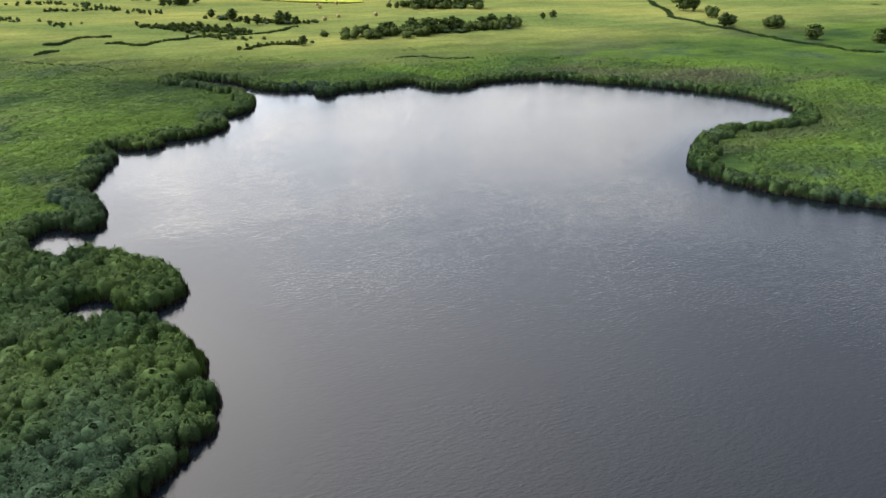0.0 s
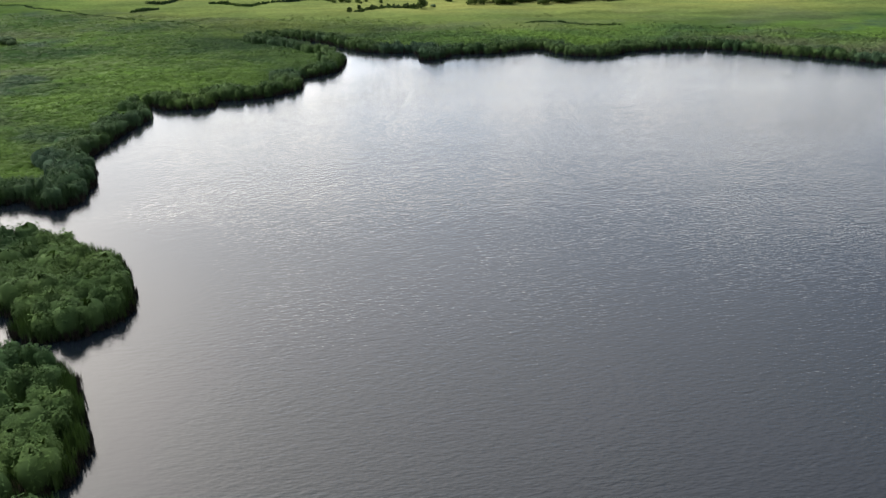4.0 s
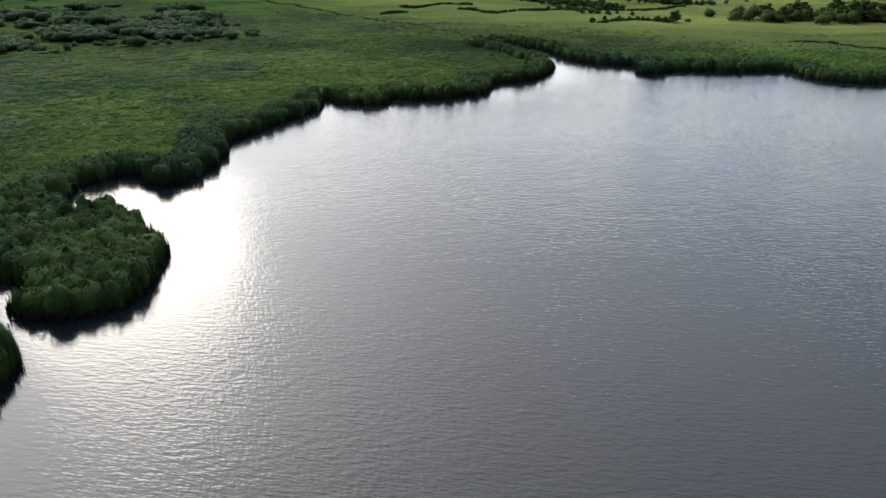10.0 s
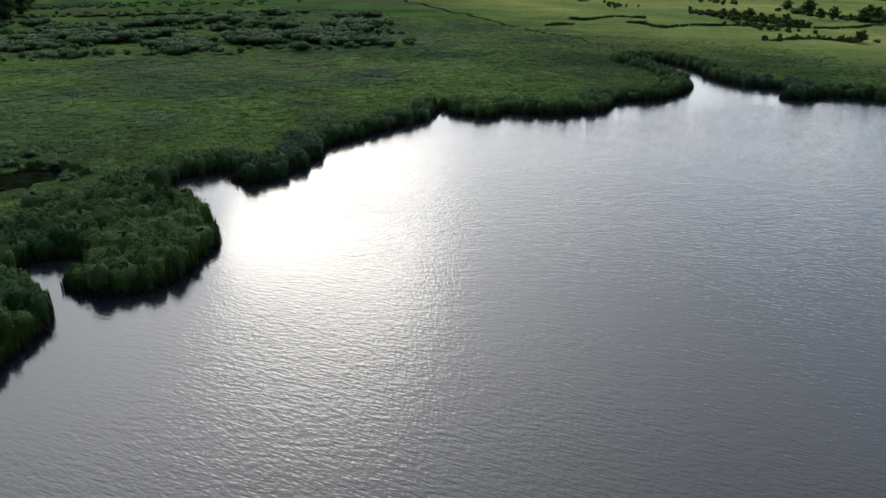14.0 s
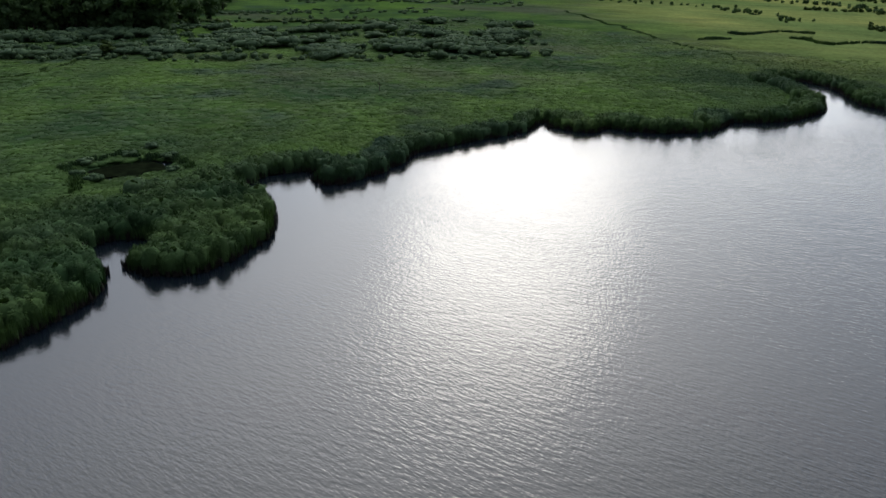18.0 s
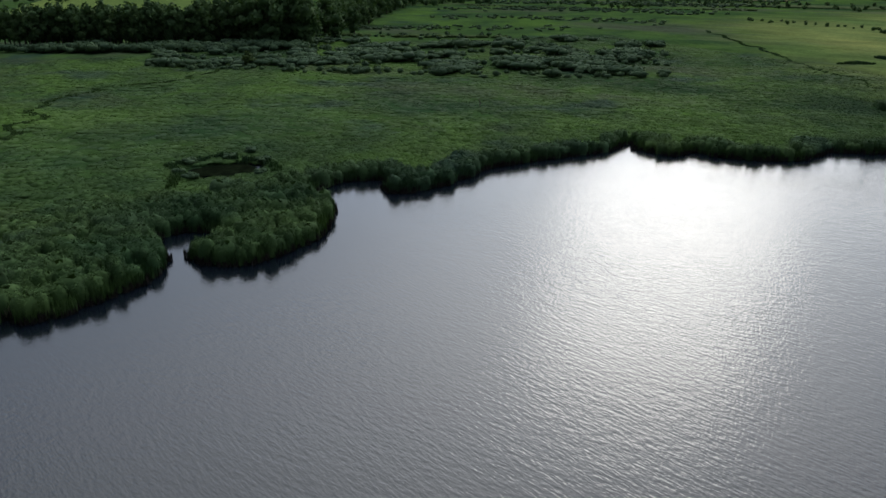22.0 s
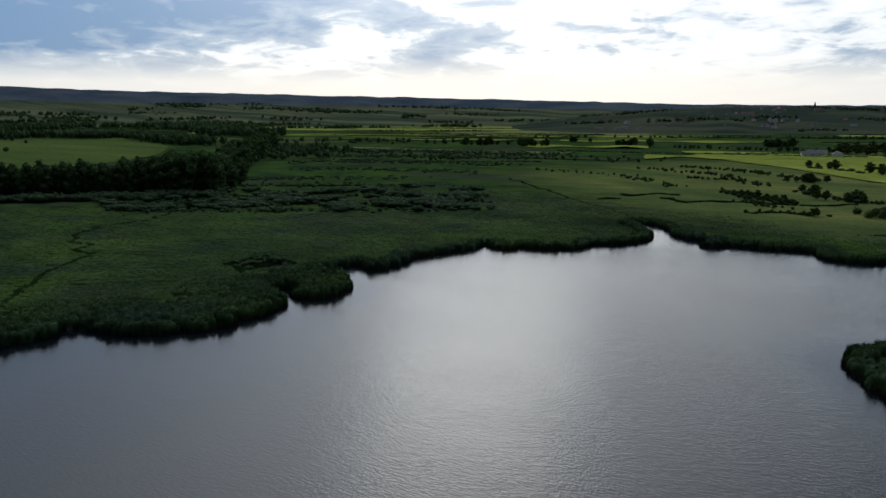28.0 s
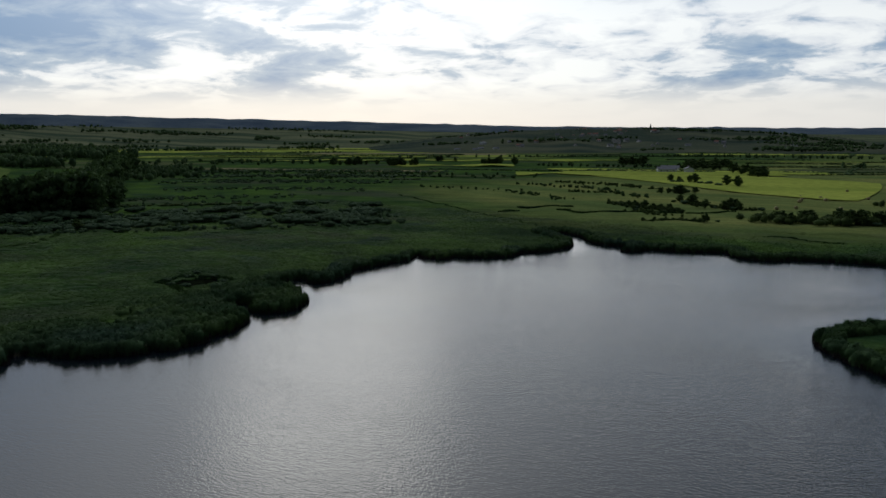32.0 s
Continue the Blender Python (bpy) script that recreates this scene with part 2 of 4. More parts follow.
GROUND, gt, gp = material("meadow", 0.95, 0.0)
fine = ramp(gt, noise_at(gt, 0.55, 6.0, rough=0.7), [(0.30, (0.72, 0.72, 0.72)), (0.70, (1.22, 1.22, 1.22))])
wet_shade_at = gt.nodes.new("ShaderNodeSeparateXYZ")
gt.links.new(gt.nodes.new("ShaderNodeTexCoord").outputs["Object"], wet_shade_at.inputs[0])
dry = ramp(gt, wet_shade_at.outputs[2], [(0.14, (0, 0, 0)), (0.28, (1, 1, 1))])
turf = mix(gt, 1.0, meadow_colour(gt, 0.56), fine, "MULTIPLY")
# bare wet peat along the water's edge, near-black also for the hollow's shade
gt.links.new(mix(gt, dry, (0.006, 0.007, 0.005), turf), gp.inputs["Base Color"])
bump(gt, gp, math_node(gt, "ADD", noise_at(gt, 0.6, 6.0, rough=0.7), math_node(gt, "MULTIPLY", noise_at(gt, 0.09, 4.0, stretch=(0.4, 1, 1), turn=20), 2.5)), 0.9, 0.5)

WATER, tw, pw = material("pond water", 0.12, 0.5)
pw.inputs["Base Color"].default_value = (0.004, 0.0065, 0.010, 1)
pw.inputs["IOR"].default_value = 1.37
# short wind chop, crests lying east-north-east, over longer soft undulations
chop = math_node(tw, "MULTIPLY", noise_at(tw, 2.3, 2.0, stretch=(0.32, 1, 1), turn=22), 0.9)
chop = math_node(tw, "ADD", chop, math_node(tw, "MULTIPLY", noise_at(tw, 3.0, 1.0, stretch=(0.35, 1, 1), turn=-42), 0.40))
chop = math_node(tw, "ADD", chop, math_node(tw, "MULTIPLY", noise_at(tw, 4.6, 1.0, stretch=(0.35, 1, 1), turn=12), 0.40))
chop = math_node(tw, "ADD", chop, math_node(tw, "MULTIPLY", noise_at(tw, 0.55, 2.0, stretch=(0.4, 1, 1), turn=45), 0.5))
gust = ramp(tw, noise_at(tw, 0.022, 4.0, stretch=(0.5, 1, 1), turn=10), [(0.35, (0.6, 0.6, 0.6)), (0.65, (1, 1, 1))])
lee = tw.nodes.new("ShaderNodeAttribute")
lee.attribute_name = "wind"
gust = math_node(tw, "MULTIPLY", gust, lee.outputs["Fac"])
bump(tw, pw, math_node(tw, "MULTIPLY", chop, gust), 1.0, 0.098)

REED = foliage("reed leaves", (0.030, 0.061, 0.026), (0.072, 0.118, 0.037), 0.06, 0.08, (0.030, (0.035, 0.066, 0.042)), 0.0, 0.22)
SEDGE = foliage("sedge leaves", None, None, 0, 0.10, None, 0.59, 0.05)
WILLOW = foliage("willow leaves", (0.050, 0.082, 0.046), (0.078, 0.118, 0.062), 0.3, 0.1, None, 0.0, 0.14)
LEAF = foliage("tree leaves", (0.046, 0.080, 0.036), (0.088, 0.134, 0.054), 0.2, 0.12)
SALLOW = foliage("sallow leaves", (0.044, 0.070, 0.026), (0.074, 0.104, 0.036), 0.2, 0.12, None, 0.0, 0.2)
BARK = plain("bark", (0.06, 0.048, 0.036))
# near-black green: the shade in the hollow as a colour
HOLLOW_SHADE, mt, mp = material("hollow ground with shade in its colour", 1.0, 0.0)
mt.links.new(blend_noise(mt, 0.6, (0.004, 0.006, 0.003), (0.009, 0.013, 0.006)), mp.inputs["Base Color"])
SHADED_LITTER = plain("dead brown reed stems with shade in their colour", (0.020, 0.016, 0.010), 0.95, 0.4, 1.5)
DRY = plain("dry reed stems", (0.26, 0.22, 0.14))
STRAW = plain("hay", (0.30, 0.25, 0.12), 0.95, 0.3, 3.0)
PLASTER = plain("pale plaster", (0.62, 0.60, 0.56))
WHITE = plain("white sheet metal", (0.80, 0.80, 0.80), 0.25, 0.05)
TILE = plain("roof tiles", (0.22, 0.10, 0.07))
SLATE = plain("grey roofing", (0.16, 0.16, 0.17))
PANE = plain("dark window glass", (0.03, 0.035, 0.04), 0.1)

# ---- mesh helpers ----


def mesh_from(name, verts, tris, mats, smooth=False, idx=None):
    me = bpy.data.meshes.new(name)
    verts, tris = np.asarray(verts, np.float32), np.asarray(tris, np.int32)
    k = tris.shape[1]
    me.vertices.add(len(verts)), me.loops.add(tris.size), me.polygons.add(len(tris))
    me.vertices.foreach_set("co", verts.ravel())
    me.loops.foreach_set("vertex_index", tris.ravel())
    me.polygons.foreach_set("loop_start", np.arange(0, tris.size, k, dtype=np.int32))
    me.polygons.foreach_set("loop_total", np.full(len(tris), k, np.int32))
    if smooth:
        me.polygons.foreach_set("use_smooth", np.ones(len(tris), bool))
    if idx is not None:
        me.polygons.foreach_set("material_index", np.asarray(idx, np.int32))
    for m in mats if isinstance(mats, (list, tuple)) else [mats]:
        me.materials.append(m)
    me.update(calc_edges=True)
    return me


def part(name, me, parent, label=""):
    ob = new(name, me)
    ob.parent = parent
    return tagged(ob, label)


def bm_mesh(name, bm, mat, smooth=False):
    me = bpy.data.meshes.new(name)
    bm.to_mesh(me)
    bm.free()
    me.materials.append(mat)
    if smooth:
        for f in me.polygons:
            f.use_smooth = True
    return me


# ---- shoreline ----
WEST_SHORE = [(-30, 16), (-38, 50), (-46, 78), (-51, 92), (-53, 101.5), (-58, 104), (-57.5, 107), (-53, 109.4), (-47, 112.5), (-43.4, 116), (-41, 121), (-39.7, 125), (-43.5, 126.3), (-39.5, 127.6),
              (-37.8, 131), (-38.4, 136), (-40.5, 140), (-46, 141.3), (-41.5, 142.8), (-43, 147), (-46, 152), (-50, 157), (-54, 159.2), (-59, 159.8), (-64, 158), (-68.5, 159.5), (-69.5, 163.5),
              (-67.2, 167.3), (-63.8, 167), (-60.6, 163.6), (-57.2, 162.2), (-52.8, 165), (-51.6, 169), (-52.6, 173.5), (-57, 180.2), (-62, 183.5), (-68, 185.2), (-74, 187), (-77.4, 183.5),
              (-81.5, 184.8), (-86, 188), (-88.5, 192.5), (-88, 197.2), (-86.2, 200.3), (-84, 200.6), (-82.3, 198.2)]
NORTH_SHORE = [(-78.2, 198.6), (-76.9, 202), (-78.2, 207), (-82, 214.5), (-87.2, 221.5), (-89.4, 231), (-90.5, 240), (-90.4, 250.9), (-95.8, 260), (-95, 261.4), (-91.5, 257.8), (-85.9, 259.5),
               (-81.2, 262.2), (-83.6, 268.7), (-77.9, 269.2), (-72.1, 275.5), (-69, 283.8), (-71.9, 294), (-68, 300.8), (-65.5, 309.1), (-67.2, 319), (-71, 328), (-80, 337), (-94, 346.5),
               (-104, 352.5), (-99, 356.5), (-86, 353.5), (-77.5, 346.5), (-73.1, 341.3), (-66, 336.5), (-58.3, 334.7), (-51.5, 337.5), (-48, 333), (-46.5, 326), (-43, 325.6), (-40, 329.7),
               (-38.5, 335.5), (-33, 337), (-26, 339.8), (-18, 346), (-12, 347.5), (-9.3, 341.9), (-3, 338.5)]
EAST_SHORE = [(3.5, 338), (9.5, 341), (12, 347), (18, 350), (30, 355), (44, 354.5), (58, 348), (74, 340.5), (92, 331), (106, 319), (113, 306), (111, 293), (102, 283.5), (90, 280), (78, 275), (68, 264), (61.5, 250), (57.5, 238.5), (61, 229), (72, 218), (88, 209), (116, 200),
              (152, 178), (208, 162), (268, 140), (280, 80), (248, 8), (168, -32), (64, -36), (0, -24)]


def spline(points, per=7):
    p = np.array(points, float)
    out = []
    n = len(p)
    for i in range(n):
        a, b, c, d = p[i - 1], p[i], p[(i + 1) % n], p[(i + 2) % n]
        t = np.arange(per)[:, None] / per
        cr = 0.5 * (2 * b + (c - a) * t + (2 * a - 5 * b + 4 * c - d) * t ** 2 + (3 * b - a - 3 * c + d) * t ** 3)
        out.append(0.45 * cr + 0.55 * (b + (c - b) * t))
    return np.concatenate(out)


SHORE = spline(WEST_SHORE + NORTH_SHORE + EAST_SHORE)
rng = np.random.default_rng(5)
# small lobes along the reed front
ang = np.cumsum(rng.normal(0, 0.9, len(SHORE)))
SHORE = SHORE + 0.35 * np.stack([np.cos(ang), np.sin(ang)], 1)


def shore_distance(x, y, ring):
    """Distance to the shoreline, positive on land."""
    q = np.stack([x, y], 1)
    best = np.full(len(q), 1e9)
    inside = np.zeros(len(q), bool)
    a, b = ring, np.roll(ring, -1, 0)
    for (ax, ay), (bx, by) in zip(a, b):
        dx, dy = bx - ax, by - ay
        u = np.clip(((q[:, 0] - ax) * dx + (q[:, 1] - ay) * dy) / (dx * dx + dy * dy + 1e-9), 0, 1)
        best = np.minimum(best, (q[:, 0] - ax - u * dx) ** 2 + (q[:, 1] - ay - u * dy) ** 2)
        if ay != by:
            cross = (ay > q[:, 1]) != (by > q[:, 1])
            inside ^= cross & (q[:, 0] < (bx - ax) * (q[:, 1] - ay) / (by - ay) + ax)
    return np.sqrt(best) * np.where(inside, -1, 1)


# lookup grid of the distance
GX0, GY0, GS, GNX, GNY = -330.0, -60.0, 1.0, 640, 528
gx, gy = np.meshgrid(GX0 + GS * np.arange(GNX), GY0 + GS * np.arange(GNY), indexing="ij")
SDF = shore_distance(gx.ravel(), gy.ravel(), SHORE).reshape(GNX, GNY)


def land(x, y):
    u, v = np.clip((x - GX0) / GS, 0, GNX - 1.001), np.clip((y - GY0) / GS, 0, GNY - 1.001)
    i, j = u.astype(int), v.astype(int)
    fu, fv = u - i, v - j
    return (SDF[i, j] * (1 - fu) + SDF[i + 1, j] * fu) * (1 - fv) + (SDF[i, j + 1] * (1 - fu) + SDF[i + 1, j + 1] * fu) * fv


def waves(x, y, size, seed):
    """A cheap smooth random field, about -1 to 1."""
    r = np.random.default_rng(seed)
    s = np.zeros_like(x, dtype=float)
    for k in range(7):
        a, f = r.uniform(0, 2 * np.pi), r.uniform(0.6, 1.7) / size
        s += np.sin(2 * np.pi * f * (x * np.cos(a) + y * np.sin(a)) + r.uniform(0, 6.3))
    return s / 3.5


HOLLOW_AT = (-106.0, 173.0)
SNAG = (-147.0, 246.0)


def hollow(x, y):
    """1 in the hollow behind the western reeds, 0 outside."""
    q = ((x - HOLLOW_AT[0]) / 6.5) ** 2 + ((y - HOLLOW_AT[1]) / 8) ** 2 + 0.35 * waves(x, y, 8, 21)
    return np.clip(2.0 - 1.6 * q, 0, 1)


def ground_z(x, y):
    d = land(x, y)
    z = np.where(d < 0, np.maximum(-1.4, d * 0.6), np.minimum(0.30, 0.06 + d * 0.10))
    inland = np.clip((d - 5) / 20, 0, 1)
    return z + inland * (0.45 + 0.30 * waves(x, y, 30, 3) + 0.14 * waves(x, y, 8, 4)) - 0.75 * hollow(x, y)


def axis(lo, hi, step, far):
    mid = np.arange(lo, hi + step / 2, step)
    out, s = [], step
    while sum(out) < far:
        s *= 1.15
        out.append(s)
    grow = np.cumsum(out)
    return np.concatenate([(lo - grow)[::-1], mid, hi + grow])


gax, gay = axis(-240, 150, 1.2, 4500), axis(60, 400, 1.2, 4500)
X, Y = np.meshgrid(gax, gay, indexing="ij")
ix = np.arange(len(gax) * len(gay)).reshape(len(gax), len(gay))
quads = np.stack([ix[:-1, :-1], ix[1:, :-1], ix[1:, 1:], ix[:-1, 1:]], -1).reshape(-1, 4)
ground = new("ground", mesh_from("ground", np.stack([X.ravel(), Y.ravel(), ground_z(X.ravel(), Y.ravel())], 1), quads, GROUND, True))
tagged(ground, "wide flat wet meadow of sedge and rough grass", "ground", kind="structure")

wx, wy = np.meshgrid(np.linspace(-120, 290, 140), np.linspace(-50, 385, 140), indexing="ij")
wi = np.arange(19600).reshape(140, 140)
wq = np.stack([wi[:-1, :-1], wi[1:, :-1], wi[1:, 1:], wi[:-1, 1:]], -1).reshape(-1, 4)
water = new("water", mesh_from("water", np.stack([wx.ravel(), wy.ravel(), np.zeros(19600)], 1), wq, WATER, True))
# the reeds keep the wind off the water close to the bank, and the chop grows across the open pond
calm = water.data.attributes.new("wind", "FLOAT", "POINT")
fetch = 0.78 + 0.45 * np.clip((wx.ravel() - 10) / 70, 0, 1)
calm.data.foreach_set("value", (fetch * np.clip(0.15 + (-land(wx.ravel(), wy.ravel()) - 2) / 18, 0.15, 1.0)).astype(np.float32))
tagged(water, "dark rippled pond water mirroring a cloudy sky", "water", kind="structure")

# ---- reeds and sedge ----


def blades(x, y, z, height, radius, count, width, r, lean=0.15):
    """Tufts of count leaning tapered blades at each place."""
    n = len(x) * count
    rep = lambda v: np.repeat(v, count)
    a = r.uniform(0, 2 * np.pi, n)
    off = radius * np.sqrt(r.uniform(0, 1, n))
    bx, by, bz = rep(x) + off * np.cos(a), rep(y) + off * np.sin(a), rep(z)
    h = rep(height) * r.uniform(0.70, 1.04, n)
    bend = (r.normal(0, lean, n) + 0.05) * h
    la = r.uniform(0, 2 * np.pi, n)
    w = width * r.uniform(0.6, 1.4, n)
    fa = r.uniform(0, 2 * np.pi, n)
    v = np.empty((n, 3, 3))
    v[:, 0] = np.stack([bx - w * np.cos(fa), by - w * np.sin(fa), bz], 1)
    v[:, 1] = np.stack([bx + w * np.cos(fa), by + w * np.sin(fa), bz + 0.2 * h], 1)
    v[:, 2] = np.stack([bx + bend * np.cos(la), by + bend * np.sin(la), bz + h], 1)
    return v.reshape(-1, 3), np.arange(3 * n).reshape(n, 3)


def scatter(r, box, per_m2, keep):
    x0, y0, x1, y1 = box
    n = int((x1 - x0) * (y1 - y0) * per_m2)
    x, y = r.uniform(x0, x1, n), r.uniform(y0, y1, n)
    d = land(x, y)
    k = r.uniform(0, 1, n) < keep(x, y, d)
    return x[k], y[k], d[k]


def domes(blobs, r, sides=7, rings=4, shrink=0.86, square=1.0):
    """The dense inner mass of clumps: lumpy ellipsoids, boxier where square is below 1; blobs: centre and radii."""
    b = np.asarray(blobs, float)
    n = len(b)
    el = np.linspace(-0.9, 1.45, rings)[None, :, None]
    az = (2 * np.pi * np.arange(sides) / sides)[None, None, :] + r.uniform(0, 6.3, n)[:, None, None]
    k = shrink * r.uniform(0.82, 1.12, (n, rings, sides))
    at = lambda i: b[:, i][:, None, None]
    flat, tall = np.cos(el) ** square, np.sign(np.sin(el)) * np.abs(np.sin(el)) ** square
    v = np.stack([at(0) + at(3) * k * flat * np.cos(az), at(1) + at(4) * k * flat * np.sin(az), at(2) + at(5) * k * tall + 0 * az], -1)
    i, j = np.meshgrid(np.arange(rings - 1), np.arange(sides), indexing="ij")
    q = np.stack([i * sides + j, i * sides + (j + 1) % sides, (i + 1) * sides + (j + 1) % sides, (i + 1) * sides + j], -1).reshape(-1, 4)
    return v.reshape(-1, 3), (q[None] + rings * sides * np.arange(n)[:, None, None]).reshape(-1, 4)


# narrow breaks in the reed front, with pale dead stems
GAPS = [(-44.5, 141.3), (-42.5, 126.3), (-57.0, 105.5)]


def open_front(x, y):
    near = np.full(np.shape(x), 99.0)
    for px, py in GAPS:
        near = np.minimum(near, np.hypot((x - px) * 0.4, y - py))
    # dark seams between neighbouring stands
    seam = np.abs(waves(x, y, 11, 15)) < 0.045
    return (near < 0.75) | seam


BEDS = [((-120, -30, 0, 162), "tall green reed bed along the western bank"), ((-140, 162, -40, 210), "tall green reed bed round a small inlet"),
        ((-160, 210, -56, 336), "straight-fronted reed bed at the water's edge"), ((-120, 336, -56, 396), "reed bed round a narrow channel mouth"), ((-56, 314, 72, 400), "reed fringe along the far bank with dark gaps"), ((56, 200, 72, 314), "rounded head of a reed-covered spit"),
        ((72, 176, 300, 400), "reed-covered spit reaching into the pond")]


def reed_height(x, y, d):
    """Swells and dips along the front; tallest in the west, lower towards the meadow."""
    tall = 2.25 + 0.45 * np.clip((250 - y) / 60, 0, 1) * np.clip((-10 - x) / 20, 0, 1)
    return (tall + 0.22 * waves(x, y, 13, 7) + (0.20 + 0.26 * np.clip((212 - y) / 12, 0, 1)) * waves(x, y, 5, 8)) * np.clip(1.0 - (d - 6) * 0.028, 0.55, 1)


def reed_depth(x, y):
    """How far the reeds reach inland: a wide stand in the south-west, a fringe elsewhere."""
    return 5.5 + 18.5 * np.clip((190 - y) / 40, 0, 1) * np.clip((-5 - x) / 10, 0, 1) + 1.5 * waves(x, y, 17, 19)


def hummocks(x, y, z, height, radius, count, length, width, r, rough=0.35, power=2):
    """Leafy stands: short leaves lie like shingles over a dome with a dense middle; a higher power gives flat tops and steep sides."""
    n = len(x) * count
    rep = lambda v: np.repeat(v, count)
    a, u = r.uniform(0, 2 * np.pi, n), r.uniform(0.0, 1.0, n)
    top = r.uniform(0, 1, n) < 0.5
    other = (1 - np.where(top, u ** 0.5, u) ** power) ** (1 / power)
    rim, up = np.where(top, u ** 0.5, other), np.where(top, other, u)
    k = r.uniform(0.88, 1.04, n) * (1 + 0.10 * np.sin(3 * a + rep(7 * x)) + 0.08 * np.sin(5 * a + rep(5 * y)))
    c = np.stack([rep(x) + rim * rep(radius) * k * np.cos(a), rep(y) + rim * rep(radius) * k * np.sin(a), rep(z) + up * rep(height) * k], 1)
    unit = lambda v: v / (np.linalg.norm(v, axis=1)[:, None] + 1e-9)
    slope = rim ** (power - 1)
    out = unit(unit(np.stack([slope * np.cos(a), slope * np.sin(a), 0.25 + up ** (power - 1)], 1)) + r.normal(0, rough, (n, 3)))
    along = r.normal(0, 1, (n, 3))
    along = unit(along - out * (along * out).sum(1)[:, None])
    across = np.cross(out, along)
    ln, w = (length * r.uniform(0.6, 1.4, n))[:, None], (width * r.uniform(0.6, 1.4, n))[:, None]
    v = np.stack([c - across * w - 0.5 * along * ln, c + across * w - 0.4 * along * ln, c + 0.6 * along * ln], 1)
    dv, dq = domes(np.stack([x, y, z, radius, radius, height], 1), r, 8, 5, 0.93, 2 / power)
    return (v.reshape(-1, 3), np.arange(3 * n).reshape(n, 3)), (dv, np.concatenate([dq[:, [0, 1, 2]], dq[:, [0, 2, 3]]]))


def together(pieces):
    """Several meshes of triangles as one."""
    off = np.cumsum([0] + [len(p[0]) for p in pieces[:-1]])
    return np.concatenate([p[0] for p in pieces]), np.concatenate([p[1] + o for p, o in zip(pieces, off)])


for k, (box, label) in enumerate(BEDS):
    r = np.random.default_rng(40 + k)
    sx, sy = np.meshgrid(np.arange(box[0], box[2], 1.75), np.arange(box[1], box[3], 1.75), indexing="ij")
    x, y = sx.ravel() + r.uniform(-0.8, 0.8, sx.size), sy.ravel() + r.uniform(-0.8, 0.8, sx.size)
    d = land(x, y)
    keep = (d > 0.7) & (d < reed_depth(x, y)) & ~open_front(x, y) & (hollow(x, y) < 0.2) & (r.uniform(0, 1, len(x)) < 0.93)
    x, y, d = x[keep], y[keep], d[keep]
    z, h = ground_z(x, y), reed_height(x, y, d) * r.uniform(0.84, 1.08, len(x))
    w = np.minimum(0.95 + 1.3 * r.uniform(0, 1, len(x)) ** 1.8, 0.45 + d)
    pieces = list(hummocks(x, y, z - 0.05, h, w, 320, 0.30, 0.075, r, 0.3, 3.6))
    # upright stems: a dense wall along the front
    x, y, d = scatter(r, box, 3.2, lambda x, y, d: np.where((d > 0.1) & (d < reed_depth(x, y)) & ~open_front(x, y) & (hollow(x, y) < 0.2), np.clip(1.5 - d / 1.6, 0.0, 1), 0))
    pieces.append(blades(x, y, ground_z(x, y) - 0.08, reed_height(x, y, d) * np.clip(0.70 + 0.08 * d, 0.70, 0.86), 0.4, 22, 0.07, r, 0.05))
    tagged(new("reed_bed", mesh_from("reed_bed", *together(pieces), REED)), label, "reeds", kind="stuff")
    # dead stems standing in the water; the front's shade deepens their brown
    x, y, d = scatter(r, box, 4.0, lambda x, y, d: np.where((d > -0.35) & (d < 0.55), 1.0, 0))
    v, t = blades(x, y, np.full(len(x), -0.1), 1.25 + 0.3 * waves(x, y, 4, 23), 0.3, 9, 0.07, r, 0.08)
    tagged(new("reed_litter", mesh_from("reed_litter", v, t, SHADED_LITTER)), "dead brown stems at the foot of the reeds, darkened for shade", "reeds", kind="stuff")

SEDGES = [((-130, -20, -16, 212), 1.5, 0.80, 0.13, 45, "shoulder-high sedge behind the reeds"), ((-190, 212, -64, 384), 0.8, 0.85, 0.14, 45, "rough green sedge meadow with darker tussocks"),
          ((-120, 334, 110, 430), 0.6, 0.80, 0.14, 45, "rough sedge behind the far reeds"), ((72, 200, 260, 400), 0.6, 0.80, 0.14, 60, "rough sedge on the spit"),
          ((-330, 60, -60, 400), 0.27, 1.4, 0.15, 900, "low sedge covering the wet meadow")]
for k, (box, dens, reach, width, far, label) in enumerate(SEDGES):
    r = np.random.default_rng(60 + k)
    x, y, d = scatter(r, box, dens, lambda x, y, d: np.where((d > (reed_depth(x, y) + 0.8 if k < 4 else 12)) & (hollow(x, y) < 0.3), (0.8 + 0.4 * waves(x, y, 9, 9)) * np.clip(1.25 - d / far, 0, 1), 0))
    h = 0.34 + 0.12 * waves(x, y, 14, 10) + 0.12 * waves(0.5 * x + 0.8 * y, 2.2 * x - 1.4 * y, 9, 11) + 0.20 * np.clip(1 - d / 30, 0, 1)
    z, h = ground_z(x, y), np.maximum(h, 0.16)
    if k < 4:
        v, t = together(hummocks(x, y, z - 0.7 * h, 1.6 * h, reach * r.uniform(0.9, 1.9, len(x)), 30, 0.34, width * 0.8, r, 0.14))
    else:
        v, t = together(hummocks(x, y, z - 0.7 * h, 1.4 * h, reach * r.uniform(0.9, 1.8, len(x)), 36, 0.36, width * 0.9, r, 0.12))
    tagged(new("sedge", mesh_from("sedge", v, t, SEDGE)), label, "sedge", kind="stuff")

